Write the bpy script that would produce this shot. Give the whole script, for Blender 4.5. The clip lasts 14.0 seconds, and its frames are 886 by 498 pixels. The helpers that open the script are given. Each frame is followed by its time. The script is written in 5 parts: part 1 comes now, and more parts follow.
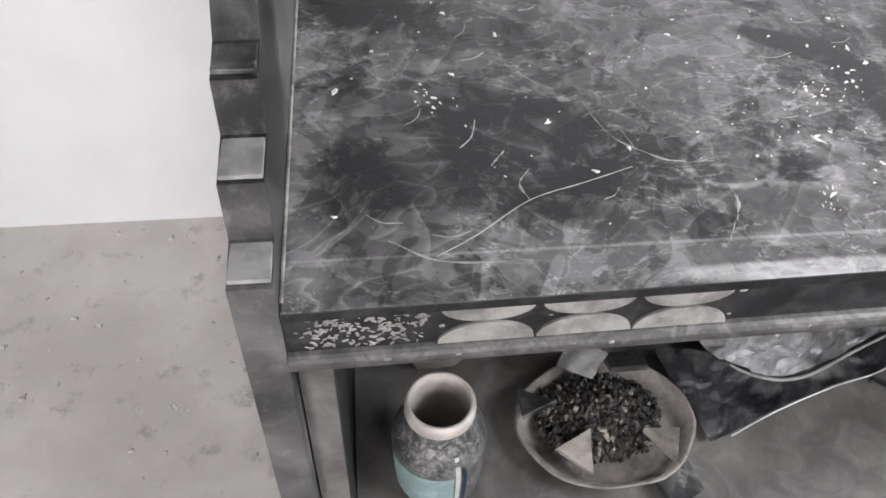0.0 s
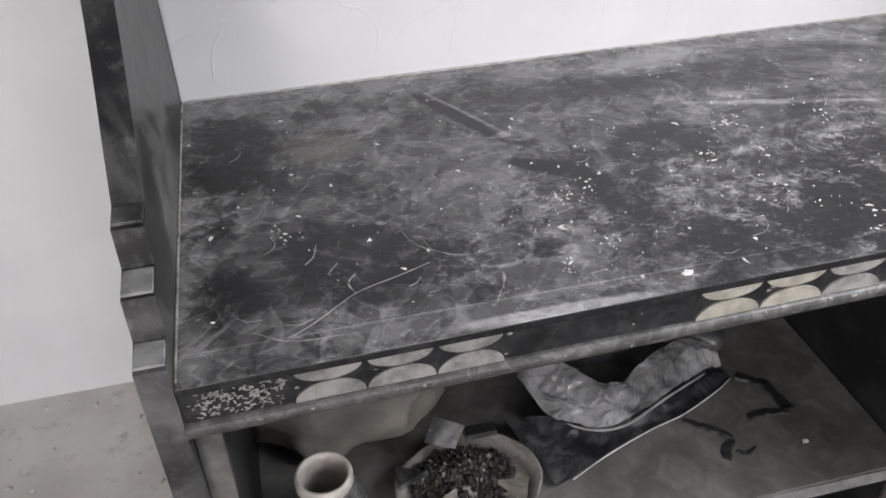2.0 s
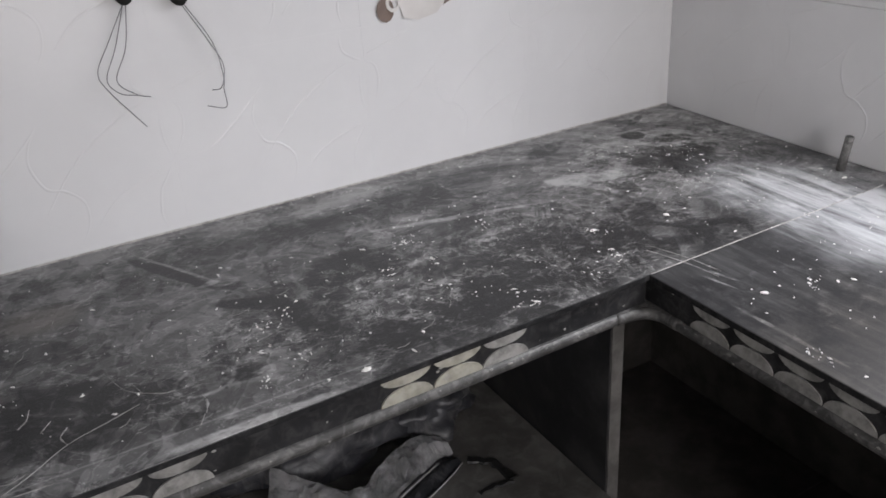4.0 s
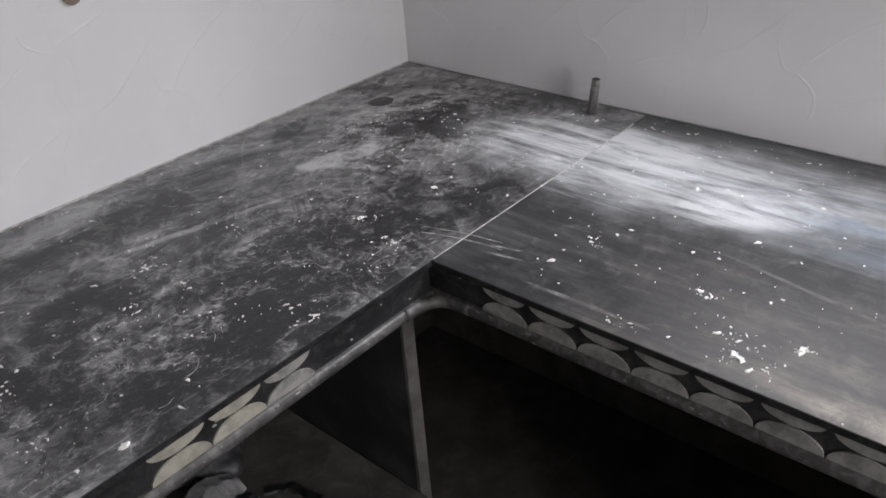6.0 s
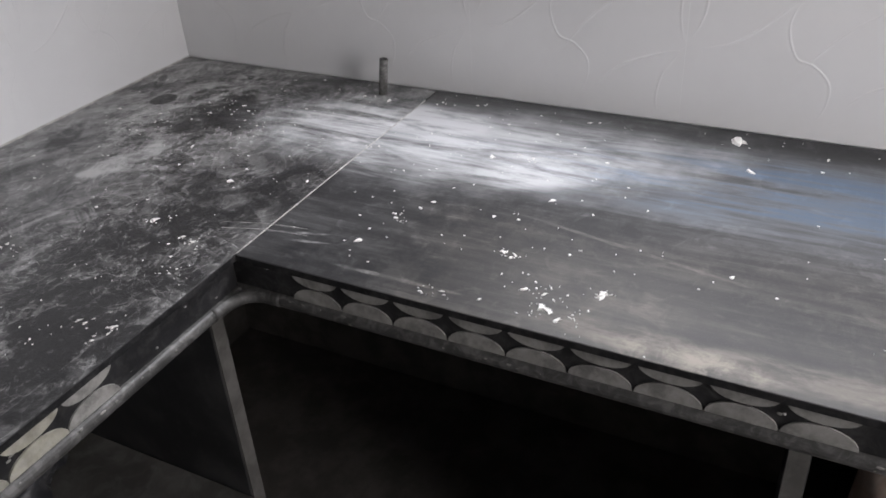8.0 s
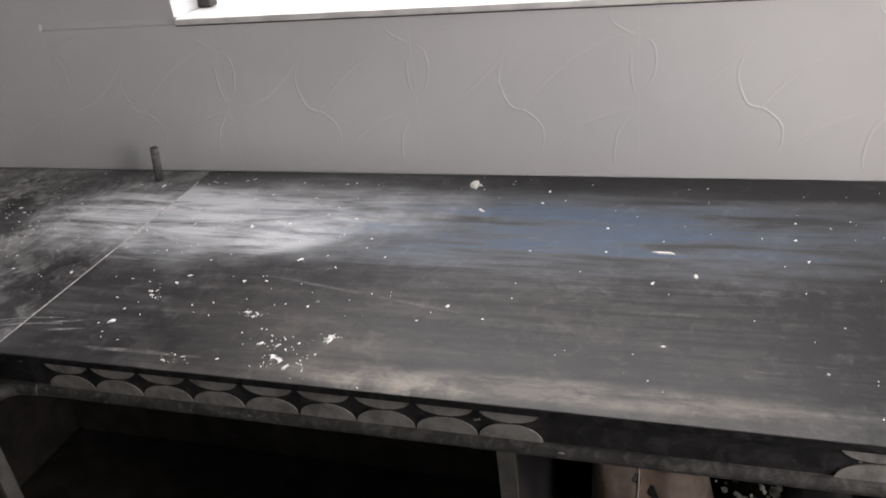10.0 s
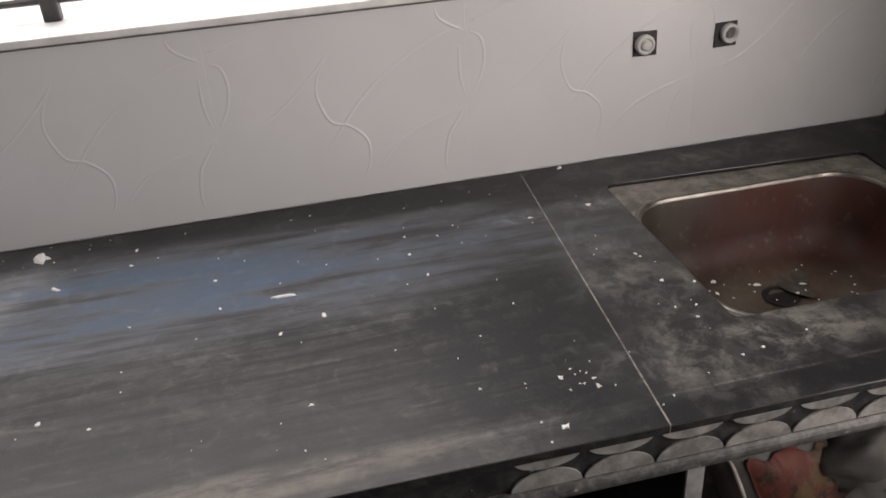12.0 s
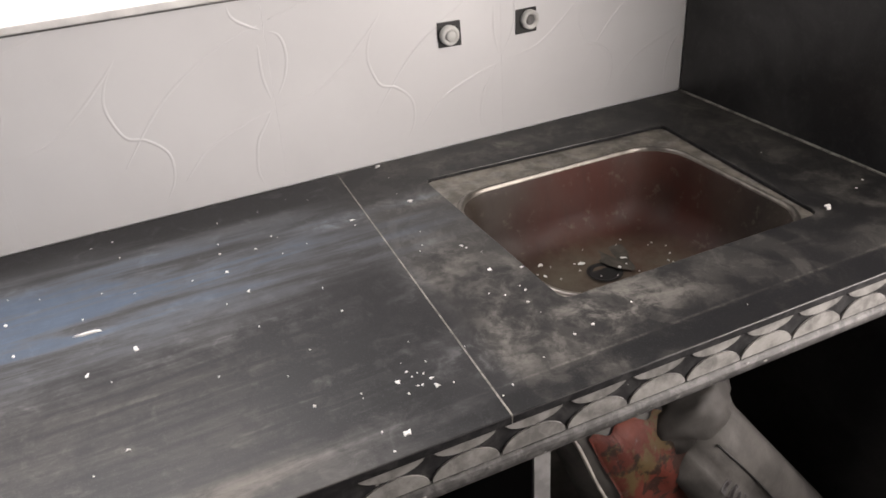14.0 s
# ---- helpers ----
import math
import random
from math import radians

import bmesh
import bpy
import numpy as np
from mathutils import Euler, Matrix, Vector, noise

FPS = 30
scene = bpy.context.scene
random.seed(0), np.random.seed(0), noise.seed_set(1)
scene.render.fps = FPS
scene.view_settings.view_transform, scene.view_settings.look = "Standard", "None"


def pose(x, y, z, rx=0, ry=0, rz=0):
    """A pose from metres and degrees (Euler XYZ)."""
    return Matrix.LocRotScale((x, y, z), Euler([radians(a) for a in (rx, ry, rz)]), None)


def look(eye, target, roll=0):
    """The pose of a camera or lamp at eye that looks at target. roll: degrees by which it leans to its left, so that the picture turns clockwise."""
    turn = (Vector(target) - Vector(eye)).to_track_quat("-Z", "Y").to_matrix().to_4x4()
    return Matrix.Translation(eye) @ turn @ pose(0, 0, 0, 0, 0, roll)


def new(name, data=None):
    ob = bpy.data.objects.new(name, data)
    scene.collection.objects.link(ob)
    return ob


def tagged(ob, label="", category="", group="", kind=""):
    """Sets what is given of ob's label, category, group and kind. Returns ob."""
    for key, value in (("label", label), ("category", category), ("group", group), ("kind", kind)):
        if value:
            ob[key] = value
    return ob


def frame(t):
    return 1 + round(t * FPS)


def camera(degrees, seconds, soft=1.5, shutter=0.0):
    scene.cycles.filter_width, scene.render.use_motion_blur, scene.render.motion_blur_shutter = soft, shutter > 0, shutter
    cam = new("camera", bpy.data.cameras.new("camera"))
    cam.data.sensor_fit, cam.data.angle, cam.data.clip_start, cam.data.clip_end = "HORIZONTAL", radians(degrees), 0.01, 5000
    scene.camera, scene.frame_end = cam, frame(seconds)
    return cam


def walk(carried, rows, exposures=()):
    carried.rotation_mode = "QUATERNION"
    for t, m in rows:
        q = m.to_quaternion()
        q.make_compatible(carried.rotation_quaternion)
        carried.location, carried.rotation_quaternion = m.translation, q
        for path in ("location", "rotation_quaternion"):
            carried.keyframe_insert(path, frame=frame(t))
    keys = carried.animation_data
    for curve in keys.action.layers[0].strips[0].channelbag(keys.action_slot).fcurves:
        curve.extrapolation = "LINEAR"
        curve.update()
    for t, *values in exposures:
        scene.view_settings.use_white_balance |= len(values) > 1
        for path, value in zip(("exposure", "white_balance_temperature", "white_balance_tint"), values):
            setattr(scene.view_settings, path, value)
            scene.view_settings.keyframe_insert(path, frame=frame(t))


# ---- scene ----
cam = camera(55.8, 14.0, soft=1.7)
PATH = [
    (0, (-1.707, -1.098, 1.328), (-1.558, 0.248, -0.143), 1.6),
    (0.5, (-1.744, -1.186, 1.383), (-1.642, 0.2, -0.055), 0.4),
    (1, (-1.712, -1.236, 1.419), (-1.558, 0.23, 0.067), -1.4),
    (1.5, (-1.667, -1.298, 1.441), (-1.422, 0.234, 0.179), -2.4),
    (2, (-1.642, -1.369, 1.454), (-1.292, 0.21, 0.277), -1.9),
    (2.5, (-1.619, -1.44, 1.479), (-1.222, 0.193, 0.394), -2.4),
    (3, (-1.6, -1.516, 1.49), (-1.055, 0.134, 0.499), -2.7),
    (3.5, (-1.575, -1.57, 1.501), (-0.836, 0.05, 0.59), -3.0),
    (4, (-1.546, -1.588, 1.505), (-0.701, -0.009, 0.614), -3.8),
    (4.2, (-1.539, -1.584, 1.505), (-0.656, -0.04, 0.591), -3.7),
    (6.3, (-1.433, -1.405, 1.482), (-0.1, -0.315, 0.464), -3.9),
    (6.5, (-1.426, -1.389, 1.472), (-0.034, -0.368, 0.461), -3.3),
    (7, (-1.428, -1.382, 1.469), (0.059, -0.506, 0.459), -3.3),
    (7.2, (-1.434, -1.382, 1.464), (0.049, -0.535, 0.423), -3.1),
    (9.3, (-1.444, -1.64, 1.466), (0.105, -0.915, 0.431), -5.2),
    (9.5, (-1.442, -1.661, 1.472), (0.139, -0.969, 0.461), -5.4),
    (10, (-1.447, -1.704, 1.476), (0.212, -1.096, 0.54), -7.2),
    (10.5, (-1.432, -1.727, 1.478), (0.24, -1.229, 0.5), -6.4),
    (11, (-1.376, -1.703, 1.459), (0.358, -1.583, 0.471), -5.0),
    (11.5, (-1.324, -1.677, 1.453), (0.408, -1.877, 0.473), -4.9),
    (12, (-1.305, -1.663, 1.448), (0.404, -2.006, 0.467), -4.0),
    (12.5, (-1.301, -1.664, 1.44), (0.406, -2.075, 0.482), -4.2),
    (13, (-1.284, -1.671, 1.429), (0.374, -2.187, 0.436), -3.8),
    (13.5, (-1.265, -1.672, 1.413), (0.325, -2.349, 0.406), -2.2),
    (14, (-1.272, -1.691, 1.423), (0.31, -2.402, 0.427), -3.8),
]
EXPOSURES = [(0, 0.72, 6500, 15), (0.5, 0.48, 6500, 15), (1, 0.34, 6500, 15), (1.5, 0.27, 6500, 15), (2.5, 0.05, 6500, 15), (4, -0.42, 6500, 15), (6.3, -0.66, 6500, 15), (7, -0.72, 6500, 15),
             (9.4, -0.3, 6550, 15), (10, -0.95, 6800, 16), (10.5, -1.2, 6900, 17), (11, -1.27, 7000, 17), (11.5, -1.3, 7000, 17), (12.5, -1.18, 7000, 17), (14, -0.65, 7000, 17)]
walk(cam, [(t, look(eye, target, roll)) for t, eye, target, roll in PATH], EXPOSURES)

# ---- world and light ----
world = bpy.data.worlds.new("world")
scene.world = world
world.use_nodes = True
wn = world.node_tree.nodes
wl = world.node_tree.links
sky = wn.new("ShaderNodeTexSky")
sky.sky_type, sky.sun_disc = "NISHITA", False
sky.sun_elevation, sky.sun_rotation = radians(48), radians(200)
wl.new(sky.outputs["Color"], wn["Background"].inputs["Color"])
wn["Background"].inputs["Strength"].default_value = 0.12

sun = new("sun", bpy.data.lights.new("sun", "SUN"))
sun.data.energy, sun.data.angle, sun.data.color = 1.2, radians(10), (1.0, 0.96, 0.9)
sun.matrix_basis = look((0, 0, 10), (1.2, 4, 0))


def daylight(name, eye, target, sx, sy, power, colour, spread=180):
    lamp = new(name, bpy.data.lights.new(name, "AREA"))
    lamp.data.shape, lamp.data.size, lamp.data.size_y = "RECTANGLE", sx, sy
    lamp.data.energy, lamp.data.color = power, colour
    lamp.data.spread = radians(spread)
    lamp.matrix_basis = look(eye, target)
    return lamp


WINDOW = (-2.05, -0.67, 1.157, 2.25)      # y0, y1, z0, z1 of the window over the sink run
DOOR = (-1.44, -0.79, 0.0, 2.1)             # x0, x1, z0, z1 of the opening in the south wall
daylight("window_daylight", (0.12, -1.36, 1.9), (-0.42, -1.25, 0.95), 1.3, 0.65, 25, (0.95, 0.98, 1.0), 115)
daylight("passage_daylight", (-2.6, -2.87, 1.25), (-2.75, 0.2, 0.8), 0.6, 1.6, 13, (1.0, 0.98, 0.96), 105)
daylight("doorway_daylight", (-1.12, -2.87, 1.38), (-0.2, -1.9, 1.1), 0.58, 1.36, 29, (1.0, 0.98, 0.96), 140)

PASSAGE = (-2.95, -2.25, 0.0, 2.1)          # opening at the end of the passage

TOP = 0.83          # worktop height
LEFT = -1.785       # inner face of the end panel
END = -2.81         # dark panel at the sink end


# ---- materials ----
class Mat:
    """A small writer of node materials."""

    def __init__(self, name):
        self.m = bpy.data.materials.new(name)
        self.m.use_nodes = True
        self.t = self.m.node_tree
        self.b = self.t.nodes["Principled BSDF"]
        self.pos = self.t.nodes.new("ShaderNodeNewGeometry").outputs["Position"]

    def put(self, socket, v):
        if isinstance(v, bpy.types.NodeSocket):
            self.t.links.new(v, socket)
        elif isinstance(v, tuple) and len(v) == 3 and socket.type == "RGBA":
            socket.default_value = (*v, 1)
        else:
            socket.default_value = v

    def math(self, op, a, b=0.0, c=0.0, clamp=False):
        n = self.t.nodes.new("ShaderNodeMath")
        n.operation, n.use_clamp = op, clamp
        for s, v in zip(n.inputs, (a, b, c)):
            self.put(s, v)
        return n.outputs[0]

    def ramp(self, v, lo, hi, a=0.0, b=1.0):
        n = self.t.nodes.new("ShaderNodeMapRange")
        n.interpolation_type = "SMOOTHSTEP"
        for s, x in zip(n.inputs, (v, lo, hi, a, b)):
            self.put(s, x)
        return n.outputs[0]

    def scaled(self, s, v=None, loc=(0, 0, 0), rot=(0, 0, 0)):
        n = self.t.nodes.new("ShaderNodeMapping")
        self.put(n.inputs["Vector"], v or self.pos)
        n.inputs["Scale"].default_value = s
        n.inputs["Location"].default_value = loc
        n.inputs["Rotation"].default_value = rot
        return n.outputs[0]

    def noise(self, scale, detail=4.0, rough=0.55, v=None, warp=0.0):
        n = self.t.nodes.new("ShaderNodeTexNoise")
        self.put(n.inputs["Vector"], v or self.pos)
        n.inputs["Scale"].default_value = scale
        n.inputs["Detail"].default_value = detail
        n.inputs["Roughness"].default_value = rough
        n.inputs["Distortion"].default_value = warp
        return n.outputs[0]

    def cells(self, scale, v=None, feature="F1"):
        n = self.t.nodes.new("ShaderNodeTexVoronoi")
        n.feature = feature
        self.put(n.inputs["Vector"], v or self.pos)
        n.inputs["Scale"].default_value = scale
        return n.outputs["Distance"]

    def mix(self, f, a, b):
        n = self.t.nodes.new("ShaderNodeMix")
        n.data_type = "RGBA"
        self.put(n.inputs[0], f)
        self.put(n.inputs[6], a)
        self.put(n.inputs[7], b)
        return n.outputs[2]

    def axes(self):
        n = self.t.nodes.new("ShaderNodeSeparateXYZ")
        self.put(n.inputs[0], self.pos)
        return n.outputs

    def blot(self, x, y, rx, ry, soft=0.5, turn=0.0, wob=0.35, scale=9.0):
        """A stain: 1 inside an uneven ellipse on the plan, 0 outside."""
        n = self.t.nodes.new("ShaderNodeVectorMath")
        n.operation = "SUBTRACT"
        self.put(n.inputs[0], self.pos)
        n.inputs[1].default_value = (x, y, 0)
        at = self.scaled((1, 1, 0), n.outputs[0], rot=(0, 0, -turn))
        at = self.scaled((1 / rx, 1 / ry, 0), at)
        d = self.t.nodes.new("ShaderNodeVectorMath")
        d.operation = "LENGTH"
        self.put(d.inputs[0], at)
        off = self.math("MULTIPLY_ADD", self.noise(scale, 4, 0.6), wob * 2, -wob)
        return self.ramp(self.math("ADD", d.outputs["Value"], off), 1 + soft / 2, 1 - soft / 2)

    def bump(self, h, strength=0.3, dist=0.002):
        n = self.t.nodes.new("ShaderNodeBump")
        n.inputs["Strength"].default_value = strength
        n.inputs["Distance"].default_value = dist
        self.put(n.inputs["Height"], h)
        self.put(self.b.inputs["Normal"], n.outputs[0])

    def done(self, colour, rough, metal=0.0, spec=0.5):
        self.put(self.b.inputs["Base Color"], colour)
        self.put(self.b.inputs["Roughness"], rough)
        self.put(self.b.inputs["Metallic"], metal)
        self.put(self.b.inputs["Specular IOR Level"], spec)
        return self.m


def granite(name, dust=0.35, rough=0.16):
    """Polished black granite with a film of stone dust."""
    m = Mat(name)
    speck = m.ramp(m.cells(420), 0.28, 0.1)
    base = m.mix(m.math("MULTIPLY", speck, 0.35), (0.012, 0.012, 0.013), (0.09, 0.09, 0.095))
    film = m.math("MULTIPLY", m.ramp(m.noise(7, 6, 0.62, warp=0.6), 0.4, 0.72), dust)
    fine = m.math("MULTIPLY", m.ramp(m.noise(60, 5, 0.7), 0.5, 0.75), dust * 0.6)
    film = m.math("ADD", film, fine, clamp=True)
    m.bump(m.noise(90, 4), 0.08, 0.001)
    return m.done(m.mix(film, base, (0.27, 0.265, 0.26)), m.math("MULTIPLY_ADD", film, 0.5, rough, clamp=True))


def wiped_along(m):
    """Coordinates of the wiping strokes, which turn round the inner corner: across and along them."""
    x, y, z = m.axes()
    ex = m.math("MAXIMUM", m.math("ADD", x, 0.78), 0.0)
    ey = m.math("MAXIMUM", m.math("ADD", y, 0.5), 0.0)
    across = m.math("SQRT", m.math("ADD", m.math("MULTIPLY", ex, ex), m.math("MULTIPLY", ey, ey)))
    n = m.t.nodes.new("ShaderNodeCombineXYZ")
    m.put(n.inputs[0], across)
    m.put(n.inputs[1], m.math("SUBTRACT", x, y))
    return n.outputs[0], across


def worktop_a():
    """The left run: granite under swirled, half-wiped stone dust."""
    m = Mat("granite_worktop_dusty")
    x, y, z = m.axes()
    base = m.mix(m.math("MULTIPLY", m.ramp(m.cells(380), 0.3, 0.1), 0.3), (0.012, 0.012, 0.013), (0.1, 0.1, 0.105))
    stroke, across = wiped_along(m)
    shift = lambda a, b: m.scaled((1, 1, 1), None, (a, b, 0))
    big = m.ramp(m.noise(4.5, 6, 0.55, warp=0.6), 0.38, 0.64)
    crust_a = m.ramp(m.noise(6.5, 9, 0.6, warp=0.7), 0.50, 0.525)
    crust_b = m.ramp(m.noise(12, 9, 0.6, shift(3.1, 1.7), 1.1), 0.525, 0.545)
    bare = m.ramp(m.noise(8, 9, 0.62, shift(8.3, 2.2), 0.8), 0.55, 0.575)
    bare_b = m.ramp(m.noise(20, 8, 0.6, shift(1.3, 6.2), 0.9), 0.58, 0.605)
    fine = m.ramp(m.noise(60, 6, 0.7, warp=0.6), 0.42, 0.7)
    right = m.ramp(x, -1.15, -0.72)
    film = m.math("MULTIPLY_ADD", big, 0.13, 0.11)
    film = m.math("MULTIPLY_ADD", crust_a, 0.09, film)
    film = m.math("MULTIPLY_ADD", crust_b, 0.10, film)
    film = m.math("MULTIPLY_ADD", fine, 0.05, film)
    # strokes of the rag
    streak = m.ramp(m.noise(1.0, 9, 0.66, m.scaled((26.0, 2.6, 1.0), stroke), 0.25), 0.4, 0.62)
    band = m.ramp(m.noise(1.0, 3, 0.5, m.scaled((9.0, 1.2, 1.0), stroke), 0.2), 0.36, 0.62)
    swept = m.math("MULTIPLY", right, m.ramp(y, -0.5, -0.36))
    film = m.math("MULTIPLY_ADD", m.math("MULTIPLY", streak, swept), 0.16, film)
    film = m.math("MULTIPLY_ADD", m.math("MULTIPLY", band, swept), 0.14, m.math("MULTIPLY_ADD", swept, -0.09, film))
    # dried puddles: one sharp shore, fading inwards
    for scale, warp, off, k in ((3.5, 1.0, 0.0, 0.12), (7.5, 0.8, 4.0, 0.14), (13, 0.9, 9.0, 0.10)):
        level = m.math("FRACT", m.math("MULTIPLY", m.noise(scale, 2.6, 0.5, m.scaled((1, 1.25, 1), None, (off, off, 0)), warp), 7.0))
        shore = m.math("MULTIPLY", m.ramp(level, 0.3, 0.02), m.ramp(level, 0.0, 0.015))
        film = m.math("MULTIPLY_ADD", m.math("MULTIPLY", shore, m.ramp(m.noise(6, 3, 0.5, shift(off, 3)), 0.4, 0.58)), k, film)
    film = m.math("MULTIPLY_ADD", bare, -0.13, film)
    film = m.math("MULTIPLY_ADD", bare_b, -0.10, film)
    # wiped, stained and crusted places
    for blot, k in ((m.blot(-1.718, -0.19, 0.075, 0.1, 0.5, 0.0, 0.55, 13.0), -0.28), (m.blot(-1.745, -0.43, 0.035, 0.035, 0.6, 0.0, 0.6, 16.0), -0.22), (m.blot(-1.73, -0.56, 0.05, 0.045, 0.8, 0.0, 0.8, 16.0), -0.16),
                    (m.blot(-1.56, -0.525, 0.08, 0.08, 0.6, 0.2, 0.75, 15.0), -0.26), (m.blot(-1.65, -0.45, 0.06, 0.05, 0.5), -0.12),
                    (m.blot(-1.075, -0.36, 0.085, 0.06, 0.5, 0.0, 0.7, 14.0), -0.28), (m.blot(-0.95, -0.16, 0.2, 0.05, 0.6), -0.14), (m.blot(-1.25, -0.385, 0.075, 0.018, 0.4, -0.6, 0.25), -0.28),
                    (m.blot(-1.352, -0.177, 0.105, 0.012, 0.5, -1.1, 0.2), -0.36), (m.blot(-1.335, -0.172, 0.1, 0.0035, 0.9, -1.1, 0.4, 30), 0.24), (m.blot(-1.30, -0.265, 0.016, 0.008, 0.7), 0.4),
                    (m.blot(-1.04, -0.505, 0.1, 0.075, 0.3), 0.17), (m.blot(-1.28, -0.53, 0.05, 0.085, 0.4), 0.13),
                    (m.blot(-1.765, -0.4, 0.02, 0.4, 0.9), 0.16), (m.blot(-1.45, -0.665, 0.32, 0.022, 0.9), 0.10), (m.blot(-1.36, -0.685, 0.13, 0.011, 0.6), 0.38), (m.blot(-1.3, -0.648, 0.5, 0.0018, 0.9, 0.0, 0.5, 30), 0.16),
                    (m.blot(-0.7, -0.48, 0.38, 0.2, 0.8), -0.13), (m.blot(-1.15, -0.56, 0.3, 0.13, 0.9), -0.06), (m.blot(-0.95, -0.62, 0.2, 0.08, 0.8), -0.08),
                    (m.blot(-0.9, -0.02, 0.95, 0.07, 0.9, 0.0, 0.35, 7.0), 0.16),
                    (m.blot(-0.5, -0.28, 0.085, 0.028, 0.6, -0.3, 0.7, 18.0), 0.28), (m.blot(-0.82, -0.285, 0.17, 0.008, 0.9, -0.25, 0.5, 25), 0.3)):
        film = m.math("MULTIPLY_ADD", blot, k, film)
    ring = m.t.nodes.new("ShaderNodeVectorMath")
    ring.operation = "DISTANCE"
    m.put(ring.inputs[0], m.scaled((1, 1.12, 0)))
    ring.inputs[1].default_value = (-1.388, -0.618, 0)
    ring_line = m.ramp(m.math("ABSOLUTE", m.math("MULTIPLY_ADD", m.noise(20, 3), 0.02, m.math("SUBTRACT", ring.outputs["Value"], 0.051))), 0.006, 0.001)
    film = m.math("MULTIPLY_ADD", m.math("MULTIPLY", ring_line, m.ramp(m.noise(38, 4, 0.6), 0.36, 0.6)), 0.24, film)
    # pale curds, flecks and hair-thin tide lines
    flecks = m.ramp(m.noise(48, 8, 0.72, m.scaled((1.0, 1.6, 1.0), None, (1, 5, 0)), 0.5), 0.575, 0.60)
    film = m.math("MULTIPLY_ADD", m.math("MULTIPLY", flecks, m.ramp(m.noise(7, 3), 0.42, 0.56)), 0.24, film)
    veins = m.ramp(m.math("ABSOLUTE", m.math("SUBTRACT", m.noise(13, 6, 0.62, warp=0.9), 0.5)), 0.011, 0.002)
    lace = m.math("MAXIMUM", m.blot(-0.86, -0.5, 0.32, 0.2, 0.9), m.math("MULTIPLY", m.ramp(m.noise(9, 3), 0.47, 0.6), 0.7))
    film = m.math("MULTIPLY_ADD", m.math("MULTIPLY", veins, lace), 0.26, film)
    curds = m.math("MAXIMUM", m.blot(-1.02, -0.5, 0.34, 0.16, 0.8), m.math("MULTIPLY", m.blot(-0.3, -0.28, 0.25, 0.16, 0.8), 0.8))
    film = m.math("MULTIPLY_ADD", m.math("MULTIPLY", curds, m.ramp(m.noise(30, 8, 0.74, warp=0.5), 0.5, 0.46)), -0.15, film)
    film = m.math("MULTIPLY_ADD", m.math("MULTIPLY", curds, m.ramp(m.noise(26, 8, 0.74, m.scaled((1, 1.3, 1), None, (7, 2, 0)), 0.5), 0.555, 0.58)), 0.24, film)
    corner_dust = m.math("MULTIPLY", m.blot(-0.16, -0.13, 0.36, 0.17, 0.9), m.ramp(m.noise(13, 6, 0.66, warp=0.5), 0.56, 0.46, 0.25, 1.0))
    film = m.math("MULTIPLY_ADD", corner_dust, 0.26, film)
    for blot, k in ((m.blot(-0.235, -0.137, 0.03, 0.026, 0.25), -0.45), (m.blot(-0.151, -0.051, 0.045, 0.012, 0.4, 0.5), -0.35), (m.blot(-0.459, -0.091, 0.07, 0.024, 0.4, 0.4), -0.26),
                    (m.blot(-0.175, -0.21, 0.05, 0.03, 0.4, -0.5), -0.3), (m.blot(-0.26, -0.3, 0.1, 0.09, 0.6, 0.0, 0.9, 14.0), -0.3), (m.blot(-0.96, -0.14, 0.03, 0.012, 0.4), -0.25)):
        film = m.math("MULTIPLY_ADD", blot, k, film)
    film = m.ramp(m.math("MAXIMUM", film, 0.0), 0.0, 0.95, 0.0, 1.0)
    col = m.mix(film, base, (0.41, 0.405, 0.40))
    col = m.mix(m.math("MULTIPLY", m.blot(-1.573, -0.222, 0.06, 0.045, 0.9), 0.3), col, (0.16, 0.135, 0.11))
    # white powder, with the window's sheen on it put into the white
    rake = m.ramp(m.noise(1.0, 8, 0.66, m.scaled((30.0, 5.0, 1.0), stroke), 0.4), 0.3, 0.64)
    powder_sheen = m.math("MULTIPLY", m.blot(-0.215, -0.6, 0.105, 0.18, 1.5, 0.1, 0.5, 13.0), m.math("MULTIPLY_ADD", rake, 0.8, 0.12))
    col = m.mix(m.math("MULTIPLY", powder_sheen, 0.72), col, (0.78, 0.79, 0.81))
    m.bump(m.math("MULTIPLY_ADD", m.noise(120, 5, 0.7), 0.4, m.noise(26, 8, 0.74, warp=0.5)), 0.5, 0.0015)
    return m.done(col, m.math("MULTIPLY_ADD", film, 0.4, 0.33, clamp=True), 0.0, 0.4)


